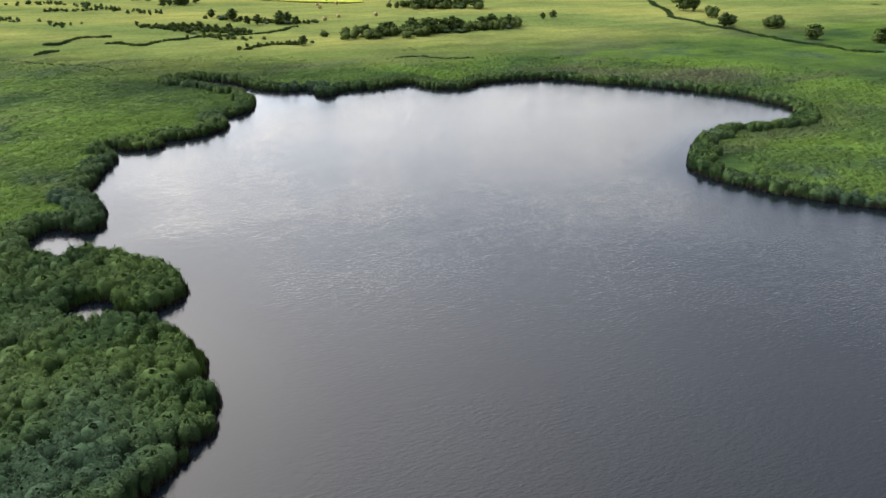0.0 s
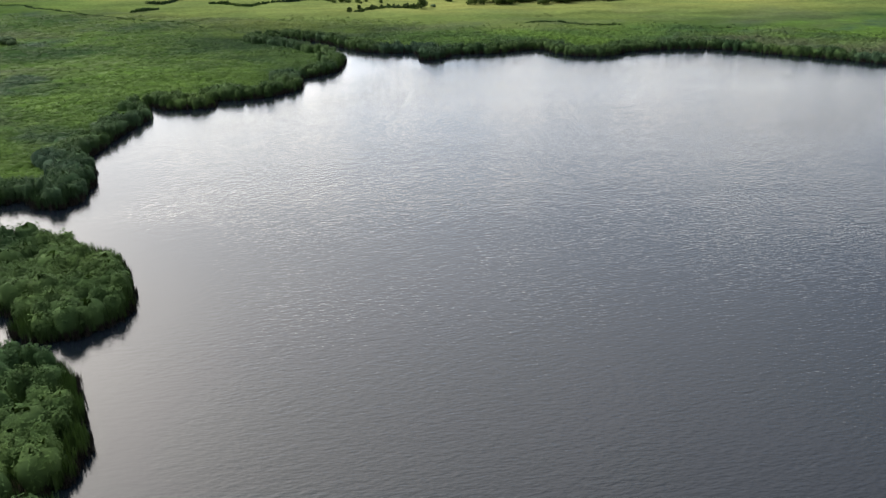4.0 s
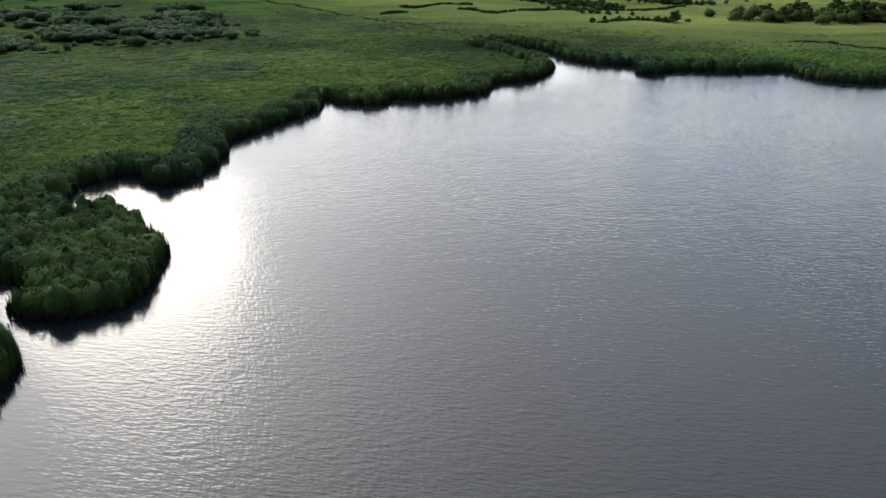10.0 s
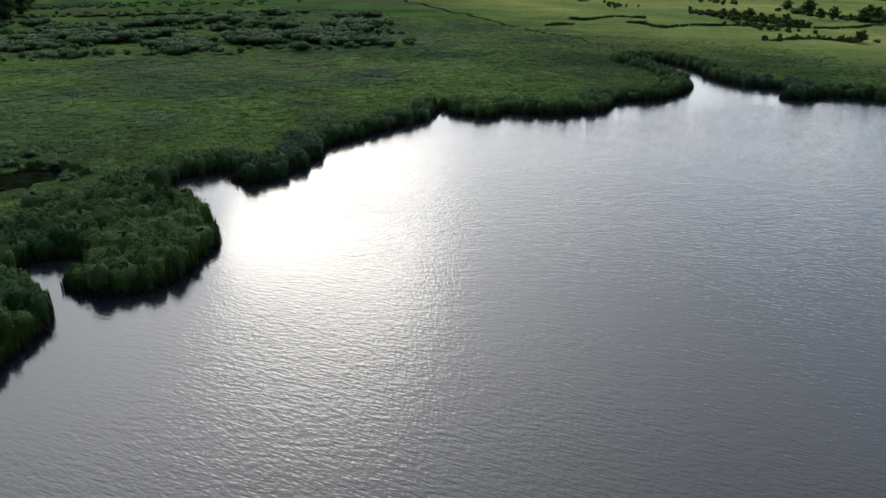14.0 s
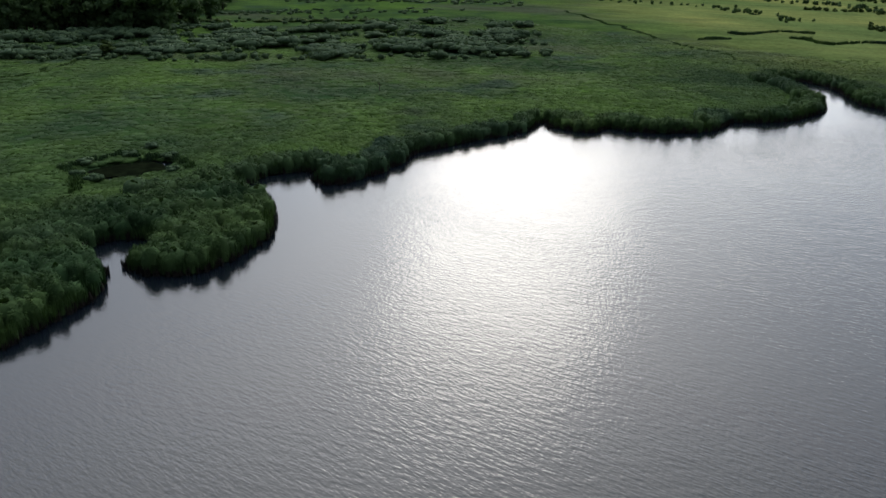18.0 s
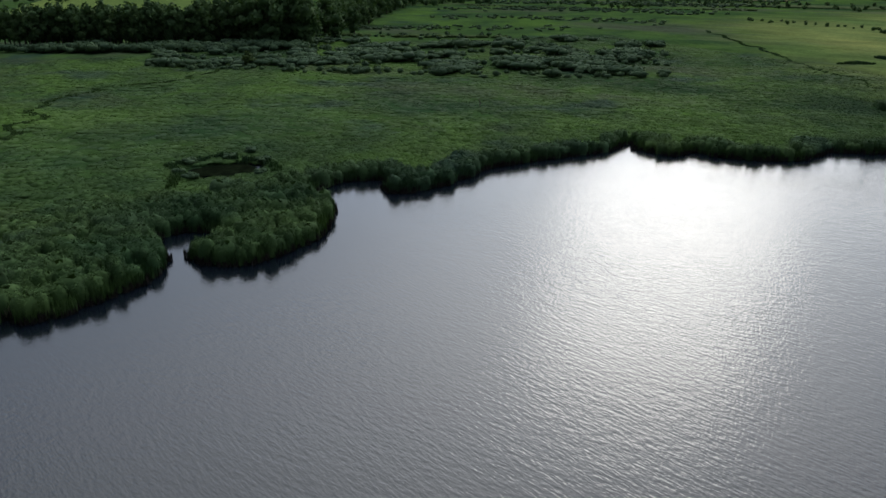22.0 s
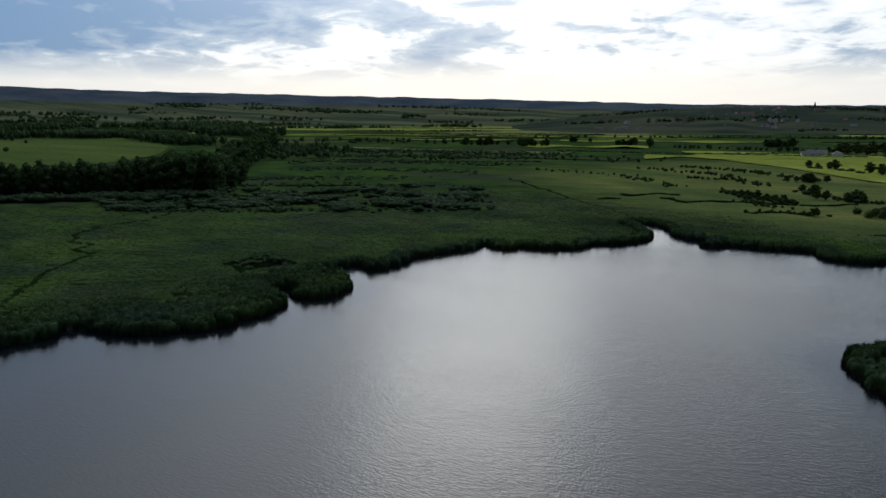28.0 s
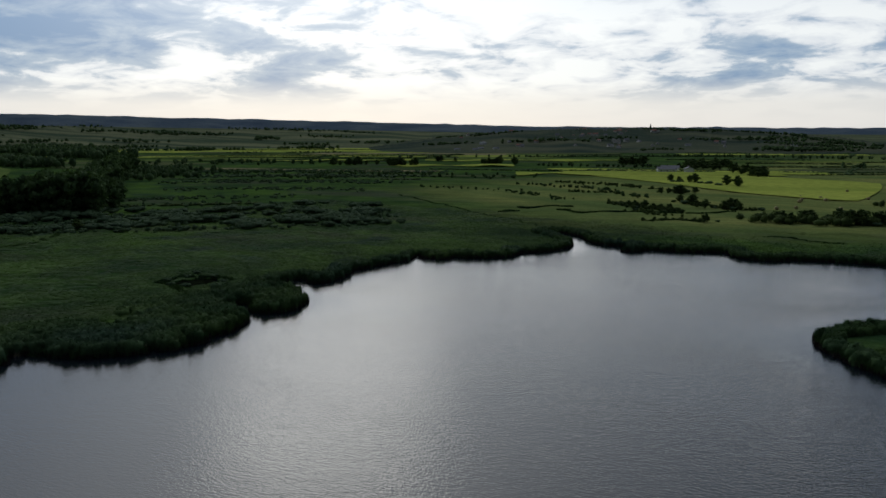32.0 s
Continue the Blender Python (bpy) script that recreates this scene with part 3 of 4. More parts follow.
# dead stems in the breaks of the western front
for k, (x0, y0) in enumerate(GAPS):
    r = np.random.default_rng(75 + k)
    x, y = x0 - 0.8 + r.normal(0, 0.4, 16), y0 + r.normal(0, 0.35, 16)
    v, t = blades(x, y, ground_z(x, y) - 0.05, np.full(16, 1.4), 0.2, 5, 0.05, r, 0.12)
    tagged(new("dry_reeds", mesh_from("dry_reeds", v, t, DRY)), "pale dry broken reed stems at the bank", "reeds", kind="stuff")


def strip(name, path, width, height, per_m, blade, mat, label, category, seed, count=14):
    """A belt of tall growth along a ditch or bank."""
    r = np.random.default_rng(seed)
    p = np.array(path, float)
    seg = np.linalg.norm(np.diff(p, axis=0), axis=1)
    n = int(seg.sum() * per_m)
    s = np.sort(r.uniform(0, seg.sum(), n))
    c = np.concatenate([[0], np.cumsum(seg)])
    x, y = np.interp(s, c, p[:, 0]), np.interp(s, c, p[:, 1])
    x, y = x + r.normal(0, width / 2, n) + 2.5 * waves(s, 0 * s, 30, seed), y + r.normal(0, width / 2, n) + 2.5 * waves(s, 0 * s, 23, seed + 1)
    h = height * (1 + 0.25 * waves(x, y, 12, 5))
    v, t = blades(x, y, ground_z(x, y) - 0.1, h, width * 0.4, count, blade, r, 0.2)
    return tagged(new(name, mesh_from(name, v, t, mat)), label, category, kind="stuff")


DITCHES = [([(-181, 409), (-176, 425)], 1.6), ([(-189, 437), (-185, 443), (-180, 462), (-167, 467)], 1.6), ([(-162, 443), (-145, 439), (-127, 460), (-110, 468), (-91, 480), (-75, 500)], 1.6),
           ([(-91, 426), (-83, 439), (-69, 441)], 1.3), ([(159, 640), (145, 536), (163, 486), (176, 445), (191, 420), (204, 414)], 1.6), ([(-104, 355), (-138, 379), (-177, 393), (-221, 415), (-329, 465)], 0.5),
           ([(-390, 257), (-297, 211), (-232, 170), (-234, 150), (-206, 135), (-154, 128), (-130, 112), (-100, 98), (-90, 94)], 0.9), ([(-90, 94), (-75, 105), (-54, 107), (-41, 104)], 1.0),
           ([(-94, 163), (-101, 162), (-109, 164), (-115, 169), (-116, 177), (-109, 183), (-100, 181)], 1.5), ([(-20, 401), (13, 402)], 0.9)]
for k, (path, h) in enumerate(DITCHES):
    strip("ditch_reeds", path, 1.6 if k < 5 else 1.1, 0.7 * h, 4.0 if k < 5 else 3.5, 0.2, LEAF if k in (6, 7) else REED, "dark reeds lining a narrow meadow ditch", "reeds", 80 + k)

# near-black sheet laid in the hollow for the shade of sedge and bushes
bm = bmesh.new()
ring = [bm.verts.new((HOLLOW_AT[0] + (5.5 + 1.0 * math.sin(3 * a) + 0.6 * math.sin(5 * a + 1)) * math.cos(a), HOLLOW_AT[1] + (6.8 + 1.0 * math.sin(2 * a + 1)) * math.sin(a), 0.22)) for a in np.linspace(0, 2 * math.pi, 40, endpoint=False)]
bm.faces.new(ring)
tagged(new("mud", bm_mesh("mud", bm, HOLLOW_SHADE)), "dark sheet standing in for shade in a hollow", "mud", kind="structure")

# ---- trees and shrubs ----


def leaf_cloud(r, blobs, n, size):
    """Small leaf sprays filling the outer part of some ellipsoids; blobs: centre and radii."""
    b = np.array(blobs)
    vol = (b[:, 3] * b[:, 4] * b[:, 5]) ** 0.67
    b = b[r.choice(len(b), n, p=vol / vol.sum())]
    u = r.normal(0, 1, (n, 3))
    u /= np.linalg.norm(u, axis=1)[:, None]
    c = b[:, :3] + u * b[:, 3:6] * (r.uniform(0.35, 1.08, n) ** 0.6)[:, None]
    e1 = r.normal(0, 1, (n, 3))
    e2 = np.cross(e1, u + r.normal(0, 0.5, (n, 3)))
    e1 /= np.linalg.norm(e1, axis=1)[:, None]
    e2 /= np.linalg.norm(e2, axis=1)[:, None] + 1e-6
    s = (size * r.uniform(0.6, 1.4, n))[:, None]
    v = np.stack([c - e1 * s, c - 0.45 * e2 * s, c + e1 * s, c + 0.55 * e2 * s], 1)
    return v.reshape(-1, 3), 4 * np.arange(n)[:, None] + [0, 1, 2, 3]


def limb(path, sides=6):
    v, q = [], []
    for x, y, z, rad in path:
        for s in range(sides):
            a = 2 * math.pi * s / sides
            v.append((x + rad * math.cos(a), y + rad * math.sin(a), z))
    for k in range(len(path) - 1):
        for s in range(sides):
            q.append((k * sides + s, k * sides + (s + 1) % sides, (k + 1) * sides + (s + 1) % sides, (k + 1) * sides + s))
    return v, q


def joined(pieces):
    v, q, o = [], [], 0
    for a, b in pieces:
        v.append(np.array(a)), q.append(np.array(b) + o)
        o += len(a)
    return np.concatenate(v), np.concatenate(q)


def tree(name, seed, height, spread, crown_from, leaves, size, leaf_mat, label, category="tree", core=0.72):
    r = np.random.default_rng(seed)
    root = tagged(new(name), label, category)
    pieces = [limb([(0, 0, -0.3, 0.022 * height), (0.01 * height, 0, 0.4 * height, 0.015 * height), (0, 0.01 * height, 0.85 * height, 0.004 * height)])]
    blobs = []
    for k in range(8):
        a, f = 2.4 * k + r.uniform(0, 0.6), (k + 0.5) / 8
        z = height * (crown_from + (0.93 - crown_from) * f)
        reach = spread * r.uniform(0.2, 0.5) * (0.55 + 0.6 * math.sin(math.pi * f))
        px, py = reach * math.cos(a), reach * math.sin(a)
        pieces.append(limb([(0, 0, z - 0.16 * height, 0.008 * height), (0.5 * px, 0.5 * py, z - 0.07 * height, 0.005 * height), (px, py, z, 0.002 * height)], 4))
        w = spread * r.uniform(0.40, 0.58) * (0.70 + 0.40 * math.sin(math.pi * f))
        blobs.append((px, py, z, w, w, height * r.uniform(0.11, 0.17)))
    part("trunk", mesh_from("trunk", *joined(pieces), BARK, True), root)
    part("crown", mesh_from("crown", *joined([leaf_cloud(r, blobs, leaves, size), domes(blobs, r, 6, 4, core)]), leaf_mat, True), root)
    return root


def shrub(name, seed, height, spread, leaves, size, leaf_mat, label, core=0.88):
    r = np.random.default_rng(seed)
    root = tagged(new(name), label, "shrub")
    blobs, stems = [], []
    for k in range(7):
        a, reach = 2.4 * k + r.uniform(0, 0.8), spread * r.uniform(0.05, 0.62)
        px, py, h = reach * math.cos(a), reach * math.sin(a), height * r.uniform(0.36, 0.66)
        w = spread * r.uniform(0.36, 0.5)
        blobs.append((px, py, h, w, w, height * r.uniform(0.30, 0.40)))
        stems.append(limb([(0.1 * px, 0.1 * py, -0.2, 0.06), (0.6 * px, 0.6 * py, 0.5 * h, 0.045), (px, py, h, 0.02)], 4))
    part("stems", mesh_from("stems", *joined(stems), BARK, True), root)
    part("crown", mesh_from("crown", *joined([leaf_cloud(r, blobs, leaves, size), domes(blobs, r, 6, 4, core)]), leaf_mat, True), root)
    return root


def level(x, y):
    return float(ground_z(np.array([float(x)]), np.array([float(y)]))[0]) - 0.05


def put(kinds, r, x, y, size, flat=1.0):
    """A copy of one of some template things at a place; flat below 1 lowers it."""
    t = kinds[int(r.integers(len(kinds)))]
    return copy_thing(t, pose(x, y, level(x, y), 0, 0, r.uniform(0, 360)) @ Matrix.Diagonal((size, size, size * flat, 1)))


def template(makers, places, group):
    for t, (x, y) in zip(makers, places):
        tagged(t, group=group)
        t.matrix_world = pose(x, y, level(x, y))
    return makers


willows = template([shrub("willow_shrub", 100 + k, 3.2, 4.8, 300, 0.40, WILLOW, "low rounded grey-green willow shrub in a wet thicket") for k in range(4)],
                   [(-232, 235), (-215, 260), (-193, 293), (-180, 320)], "willow thicket")
poplars = template([tree("poplar", 120 + k, 22, 7.2, 0.27, 460, 1.05, LEAF, "tall dark poplar with a bare lower trunk") for k in range(3)],
                   [(-377, 150), (-371, 171), (-364, 194)], "shelter belt")
belt_trees = template([tree("belt_tree", 125 + k, 19, 7.6, 0.08, 460, 1.05, LEAF, "dark broad tree leafy to the ground in a shelter belt") for k in range(3)],
                      [(-393, 138), (-384, 163), (-376, 205)], "shelter belt")
alders = template([tree("alder", 130 + k, 8, 5.0, 0.16, 320, 0.72, SALLOW, "dark round-crowned alder standing in the meadow") for k in range(3)],
                  [(161, 498), (190, 451), (218, 439)], "meadow trees")
roundbush = template([shrub("sallow_bush", 140 + k, 7.0, 6.0, 520, 0.6, SALLOW, "large dark round sallow bush on the meadow") for k in range(2)],
                     [(170, 542), (191, 498)], "meadow bushes")

# willow thicket on the western meadow, in broken bands along the slope of the land
r = np.random.default_rng(9)
n = 0
while n < 210:
    u, w = r.uniform(0, 1), r.uniform(0, 1) ** 1.15
    x, y = -285 + 113 * u - 125 * w, 165 + 161 * u - 2 * w * (1 - u) + 67 * w * u
    q = waves(np.array([0.35 * x + 0.8 * y]), np.array([2.6 * x - 1.3 * y]), 70, 31)[0]
    if q > -0.45 + 0.75 * w and not (w < 0.12 and q < 0.1):
        put(willows, r, x + r.normal(0, 2), y + r.normal(0, 2), r.uniform(0.8, 1.7), r.uniform(0.6, 0.9))
        n += 1
# shelter belt: the row facing the pond, a tall clump at its corner, and the wing running away
for k in range(-34, 44):
    put(poplars, r, -390 + 32 * k / 43 + r.normal(0, 3), 112 + 103 * k / 43, r.uniform(0.76, 0.94) + 0.1 * (k > 34))
for k in range(30):
    put(belt_trees, r, -402 + 34 * k / 29 + r.normal(0, 4), 112 + 104 * k / 29, r.uniform(0.65, 0.85))
for k in range(18):
    put(belt_trees, r, -352 + r.normal(0, 9), 227 + r.normal(0, 9), r.uniform(1.1, 1.4))
for k in range(96):
    f = (k / 95) ** 1.3
    put(belt_trees, r, -366 - 680 * f + r.normal(0, 8), 242 + 334 * f + r.normal(0, 8), r.uniform(0.8, 1.2))
for k in range(70):
    f = k / 69
    put(willows, r, -372 + 48 * f + r.normal(0, 6), 108 + 124 * f + r.normal(0, 5), r.uniform(0.8, 1.6))
put(alders, r, -268, 201, 0.7)
# a bare dead shrub standing alone on the meadow
snag = tagged(new("dead_shrub"), "bare grey dead shrub standing alone in the sedge", "shrub")
part("stem", mesh_from("stem", *limb([(0, 0, -0.2, 0.10), (0.05, 0.03, 1.2, 0.07), (0.0, 0.1, 2.6, 0.03)], 6), BARK, True), snag)
for k in range(6):
    a, z = 1.1 * k, 0.8 + 0.25 * k
    part("branch", mesh_from("branch", *limb([(0.02, 0.03, z, 0.04), (0.35 * math.cos(a), 0.35 * math.sin(a), z + 0.35, 0.025), (0.6 * math.cos(a), 0.6 * math.sin(a), z + 0.9, 0.01)], 4), BARK, True), snag)
snag.matrix_world = pose(SNAG[0], SNAG[1], level(*SNAG))
# low sallows round the hollow and behind the inlets
for x, y, s in [(-99, 166, 0.42), (-105, 164, 0.38), (-112, 167, 0.45), (-114, 175, 0.4), (-109, 181, 0.42), (-99, 179, 0.36), (-94, 172, 0.4), (-73, 196, 0.3), (-87, 206, 0.34), (-90, 202, 0.3), (-59, 193, 0.28), (-118, 180, 0.4)]:
    put(willows, r, x, y, s)

# clumps and single trees in the northern meadow
for x0, y0, x1, y1, cnt, s in [(-39, 467, 3, 484, 18, 0.8), (3, 484, 44, 502, 20, 0.9), (-23, 599, 29, 592, 16, 1.1), (-132, 539, -113, 536, 4, 0.8), (-104, 519, -71, 514, 12, 0.7), (-74, 441, -67, 442, 3, 0.5),
                               (-180, 588, -167, 635, 10, 0.7), (-266, 757, -163, 722, 14, 1.0), (-155, 500, -105, 478, 14, 0.55)]:
    for k in range(cnt):
        f = r.uniform(0, 1)
        put(alders if r.uniform() < 0.6 else willows, r, x0 + (x1 - x0) * f + r.normal(0, 4), y0 + (y1 - y0) * f + r.normal(0, 4), s * r.uniform(0.7, 1.25))
for x, y, s in [(72, 541, 0.6), (65, 537, 0.5), (164, 579, 1.6), (169, 576, 1.4), (175, 520, 0.5)]:
    put(alders, r, x, y, s)
for x, y, s in [(166, 503, 0.9), (185, 495, 0.9), (190, 453, 0.95), (220, 441, 0.9)]:
    put(roundbush, r, x, y, s)
# dark tree groups on the plain
for x0, y0, x1, y1, cnt in [(-843, 794, -795, 853, 16), (-756, 839, -730, 869, 10), (-819, 1016, -810, 1022, 3), (-693, 987, -642, 986, 9), (-515, 1092, -506, 1164, 12), (-392, 1043, -316, 1026, 14), (-250, 929, -214, 874, 7),
                            (-520, 1133, -505, 1141, 4), (-399, 1061, -370, 1129, 9), (-288, 958, -225, 907, 6)]:
    for k in range(cnt):
        f = r.uniform(0, 1)
        put(alders, r, x0 + (x1 - x0) * f + r.normal(0, 7), y0 + (y1 - y0) * f + r.normal(0, 7), r.uniform(0.9, 1.7))

# ---- the plain and the distance ----


def sheet_material(name, a, b, scale, stretch=(0.2, 1, 1), turn=20):
    m, t, p = material(name, 0.95, 0.0)
    t.links.new(mix(t, 1.0, blend_noise(t, scale, a, b, 0.38, 0.62, detail=6.0, stretch=stretch, turn=turn), ramp(t, noise_at(t, 0.15, 5.0), [(0.3, (0.8, 0.8, 0.8)), (0.7, (1.2, 1.2, 1.2))]), "MULTIPLY"), p.inputs["Base Color"])
    return m


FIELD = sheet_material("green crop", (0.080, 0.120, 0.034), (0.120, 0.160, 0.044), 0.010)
# grass green brightened to carry the sun shafts on the plain
SUNLIT_GRASS = sheet_material("mown grass with sunlight in its colour", (0.20, 0.25, 0.046), (0.30, 0.34, 0.066), 0.012)
STUBBLE = sheet_material("pale stubble", (0.160, 0.150, 0.080), (0.230, 0.200, 0.110), 0.012)
# the blue-grey of the far ridge has distance haze put into it
HAZY_WOOD = sheet_material("distant wood with haze in its colour", (0.060, 0.082, 0.110), (0.098, 0.122, 0.140), 0.006, (1, 1, 1))
SLOPE = sheet_material("hillside grass", (0.036, 0.052, 0.040), (0.090, 0.098, 0.062), 0.006, (0.4, 1, 1))


def field(outline, mat, label, lift=1.5):
    """A parcel of land: one sheet with softly rounded outline."""
    ring = spline(outline, 6)
    bm = bmesh.new()
    vs = [bm.verts.new((x, y, lift)) for x, y in ring]
    bm.faces.new(vs)
    bmesh.ops.triangulate(bm, faces=bm.faces[:])
    for f in bm.faces:
        if f.normal.z < 0:
            f.normal_flip()
    return tagged(new("field", bm_mesh("field", bm, mat)), label, "field", kind="structure")


field([(-660, 70), (-640, 210), (-800, 330), (-1050, 420), (-1330, 430), (-1520, 330), (-1380, 190), (-1050, 80)], FIELD, "rounded green crop field behind poplars")
field([(-2285, 879), (-2989, 1480), (-3442, 1911), (-2641, 2090), (-1860, 2170), (-1257, 1618), (-1354, 1364), (-1688, 1132)], SUNLIT_GRASS, "long grass field on the plain, coloured as sunlit", 1.6)
field([(-518, 913), (-382, 981), (-227, 895), (-93, 842), (-48, 627), (-141, 651), (-262, 735), (-374, 795)], SUNLIT_GRASS, "bright green mown meadow with sunlight in its colour")
field([(-910, 1163), (-792, 1290), (-914, 1539), (-1096, 1411)], FIELD, "green parcel on the plain")
field([(-3686, 986), (-3520, 1474), (-4498, 1831), (-4716, 1130)], STUBBLE, "pale stubble field below the ridge", 1.7)
field([(-3619, 1702), (-3328, 2175), (-3809, 2365), (-4098, 1880)], STUBBLE, "pale stubble strip below the ridge", 1.72)
field([(-2395, 2245), (-1930, 2568), (-2286, 2880), (-2776, 2558)], STUBBLE, "pale stubble strip below the ridge", 1.74)
field([(-3096, 575), (-2976, 881), (-3509, 1001), (-3619, 694)], STUBBLE, "pale stubble strip below the ridge", 1.76)


def polar(heading, dist):
    a = radians(heading)
    return 137 - math.sin(a) * dist, 66 + math.cos(a) * dist


# long grass strips lying across the view, broken sunlight put into their colour
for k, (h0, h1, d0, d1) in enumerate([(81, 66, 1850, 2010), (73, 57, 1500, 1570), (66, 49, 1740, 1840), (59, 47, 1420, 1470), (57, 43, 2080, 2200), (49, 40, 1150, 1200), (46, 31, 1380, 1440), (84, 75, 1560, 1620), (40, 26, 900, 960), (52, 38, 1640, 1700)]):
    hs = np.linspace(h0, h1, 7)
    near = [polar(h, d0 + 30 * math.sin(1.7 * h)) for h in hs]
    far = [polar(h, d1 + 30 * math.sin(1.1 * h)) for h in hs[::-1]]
    field(near + far, FIELD if k % 3 == 1 else SUNLIT_GRASS, "narrow grass strip on the plain, coloured as sunlit", 1.78 + 0.012 * k)

# patchwork of parcels on the plain, each its own green
r = np.random.default_rng(31)
DULL = sheet_material("rough pasture", (0.058, 0.080, 0.034), (0.090, 0.106, 0.048), 0.010)
for k in range(34):
    u, w = r.uniform(-700, 700), 620 + 1700 * r.uniform(0, 1)
    a, turn = radians(52), radians(28 + r.normal(0, 3))
    cx, cy = 100 - math.sin(a) * w + math.cos(a) * u * (0.4 + w / 1400), 250 + math.cos(a) * w + math.sin(a) * u * (0.4 + w / 1400)
    hl, hw = r.uniform(70, 170) * (0.5 + w / 1500), r.uniform(18, 42) * (0.5 + w / 1500)
    if cx < -700 and cy < 480:
        continue
    ex, ey = (math.cos(turn), math.sin(turn)), (-math.sin(turn), math.cos(turn))
    mat, word = ((DULL, "rough dull green pasture parcel"), (FIELD, "green crop parcel on the plain"), (STUBBLE, "pale stubble strip on the plain"), (DULL, "rough dull green pasture parcel"), (SUNLIT_GRASS, "mown strip on the plain, coloured as sunlit"))[k % 5]
    field([(cx + p * hl * ex[0] + q * hw * ey[0], cy + p * hl * ex[1] + q * hw * ey[1]) for p, q in ((-1, -1), (0, -1), (1, -1), (1, 0), (1, 1), (0, 1), (-1, 1), (-1, 0))], mat, word, 1.30 + 0.012 * k)


def far_wood(path, height, width, per_m, size, seed, label, mat=LEAF, each=18, broad=1.0, ground=None):
    """A distant belt of trees too many to count."""
    r = np.random.default_rng(seed)
    p = np.array(path, float)
    seg = np.linalg.norm(np.diff(p, axis=0), axis=1)
    c = np.concatenate([[0], np.cumsum(seg)])
    n = max(3, int(seg.sum() * per_m))
    s = r.uniform(0, seg.sum(), n)
    x, y = np.interp(s, c, p[:, 0]) + r.normal(0, width / 2, n), np.interp(s, c, p[:, 1]) + r.normal(0, width / 2, n)
    h = height * r.uniform(0.6, 1.15, n)
    w = broad * height * r.uniform(0.28, 0.5, n)
    base = 0.5 if ground is None else np.array([ground(p, q) for p, q in zip(x, y)])
    blobs = np.stack([x, y, 0.55 * h + base, w, w, 0.5 * h], 1)
    v, q = joined([leaf_cloud(r, blobs, n * each, size), domes(blobs, r, 6, 4, 0.86)])
    return tagged(new("wood", mesh_from("wood", v, q, mat, True)), label, "wood", kind="stuff")


WOODS = [([(-1080, 50), (-1450, 120), (-1640, 310), (-1440, 480), (-1060, 470)], 15, 34, 0.60, 2.2), ([(-1000, 20), (-1500, 60), (-2100, 110)], 10, 150, 0.35, 1.8), ([(-640, 420), (-760, 480), (-900, 580)], 9, 50, 0.45, 1.6), ([(-1896, 244), (-2661, 512), (-2447, 819), (-1967, 802), (-1347, 668)], 20, 90, 0.30, 3.0), ([(-3713, 660), (-4026, 1213)], 24, 90, 0.12, 4.0), ([(-3330, 1066), (-3525, 1556), (-3086, 1840)], 22, 80, 0.22, 3.2),
         ([(-4176, 1897), (-3445, 2544)], 20, 80, 0.07, 4.0), ([(-1184, 605), (-1033, 739), (-866, 784)], 8, 60, 0.12, 1.8), ([(-1688, 1132), (-1488, 1341)], 5, 12, 0.2, 1.5), ([(-1031, 1105), (-793, 1443), (-458, 1652)], 6, 14, 0.10, 1.6),
         ([(-1715, 1779), (-1046, 2347)], 7, 25, 0.10, 2.0), ([(-588, 967), (-371, 1049)], 6, 12, 0.16, 1.5), ([(-679, 1531), (-248, 1595), (136, 1488)], 7, 20, 0.12, 1.8), ([(-1439, 2342), (-683, 2501), (-26, 2328)], 8, 30, 0.10, 2.4),
         ([(-2314, 2354), (-1702, 2963)], 8, 40, 0.10, 2.6), ([(-249, 1174), (295, 1192)], 7, 20, 0.10, 1.8), ([(-335, 625), (-256, 621), (-166, 559)], 2.5, 8, 0.35, 0.9), ([(-379, 542), (-287, 552), (-203, 508)], 2.0, 8, 0.35, 0.8),
         ([(-686, 621), (-527, 660), (-385, 720)], 4, 40, 0.25, 1.3), ([(-803, 557), (-623, 558), (-531, 584)], 4, 40, 0.25, 1.3)]
for k, (path, h, w, per, size) in enumerate(WOODS):
    far_wood(path, h, w, per, size, 200 + k, "dark belt of trees and scrub across the plain")

# low willow scrub: filling the thicket and spreading west in broken bands
SCRUB = [([(-284, 169), (-238, 228), (-210, 274), (-179, 327)], 2.2, 7, 0.5), ([(-309, 178), (-266, 239), (-237, 278), (-207, 349)], 2.4, 9, 0.5), ([(-337, 201), (-309, 253), (-273, 307), (-233, 366)], 2.4, 12, 0.4),
         ([(-390, 248), (-360, 304), (-320, 357)], 2.2, 16, 0.3), ([(-429, 291), (-409, 350), (-368, 412)], 2.2, 16, 0.25), ([(-508, 371), (-465, 436), (-383, 479)], 2.4, 20, 0.25), ([(-604, 420), (-538, 501), (-443, 560)], 2.6, 26, 0.3),
         ([(-696, 487), (-622, 568), (-505, 645)], 3.0, 30, 0.35), ([(-781, 553), (-684, 661), (-547, 746)], 3.2, 30, 0.3), ([(-383, 124), (-345, 176), (-312, 210)], 2.2, 10, 0.3)]
for k, (path, h, w, per) in enumerate(SCRUB):
    near = k < 4 or k == 9
    far_wood(path, h if near else 0.75 * h, w, per if near else 2.2 * per, 0.42 + 0.07 * k, 300 + k, "broken band of grey-green willow scrub", WILLOW, 26 if near else 12, 1.7 if near else 3.0)


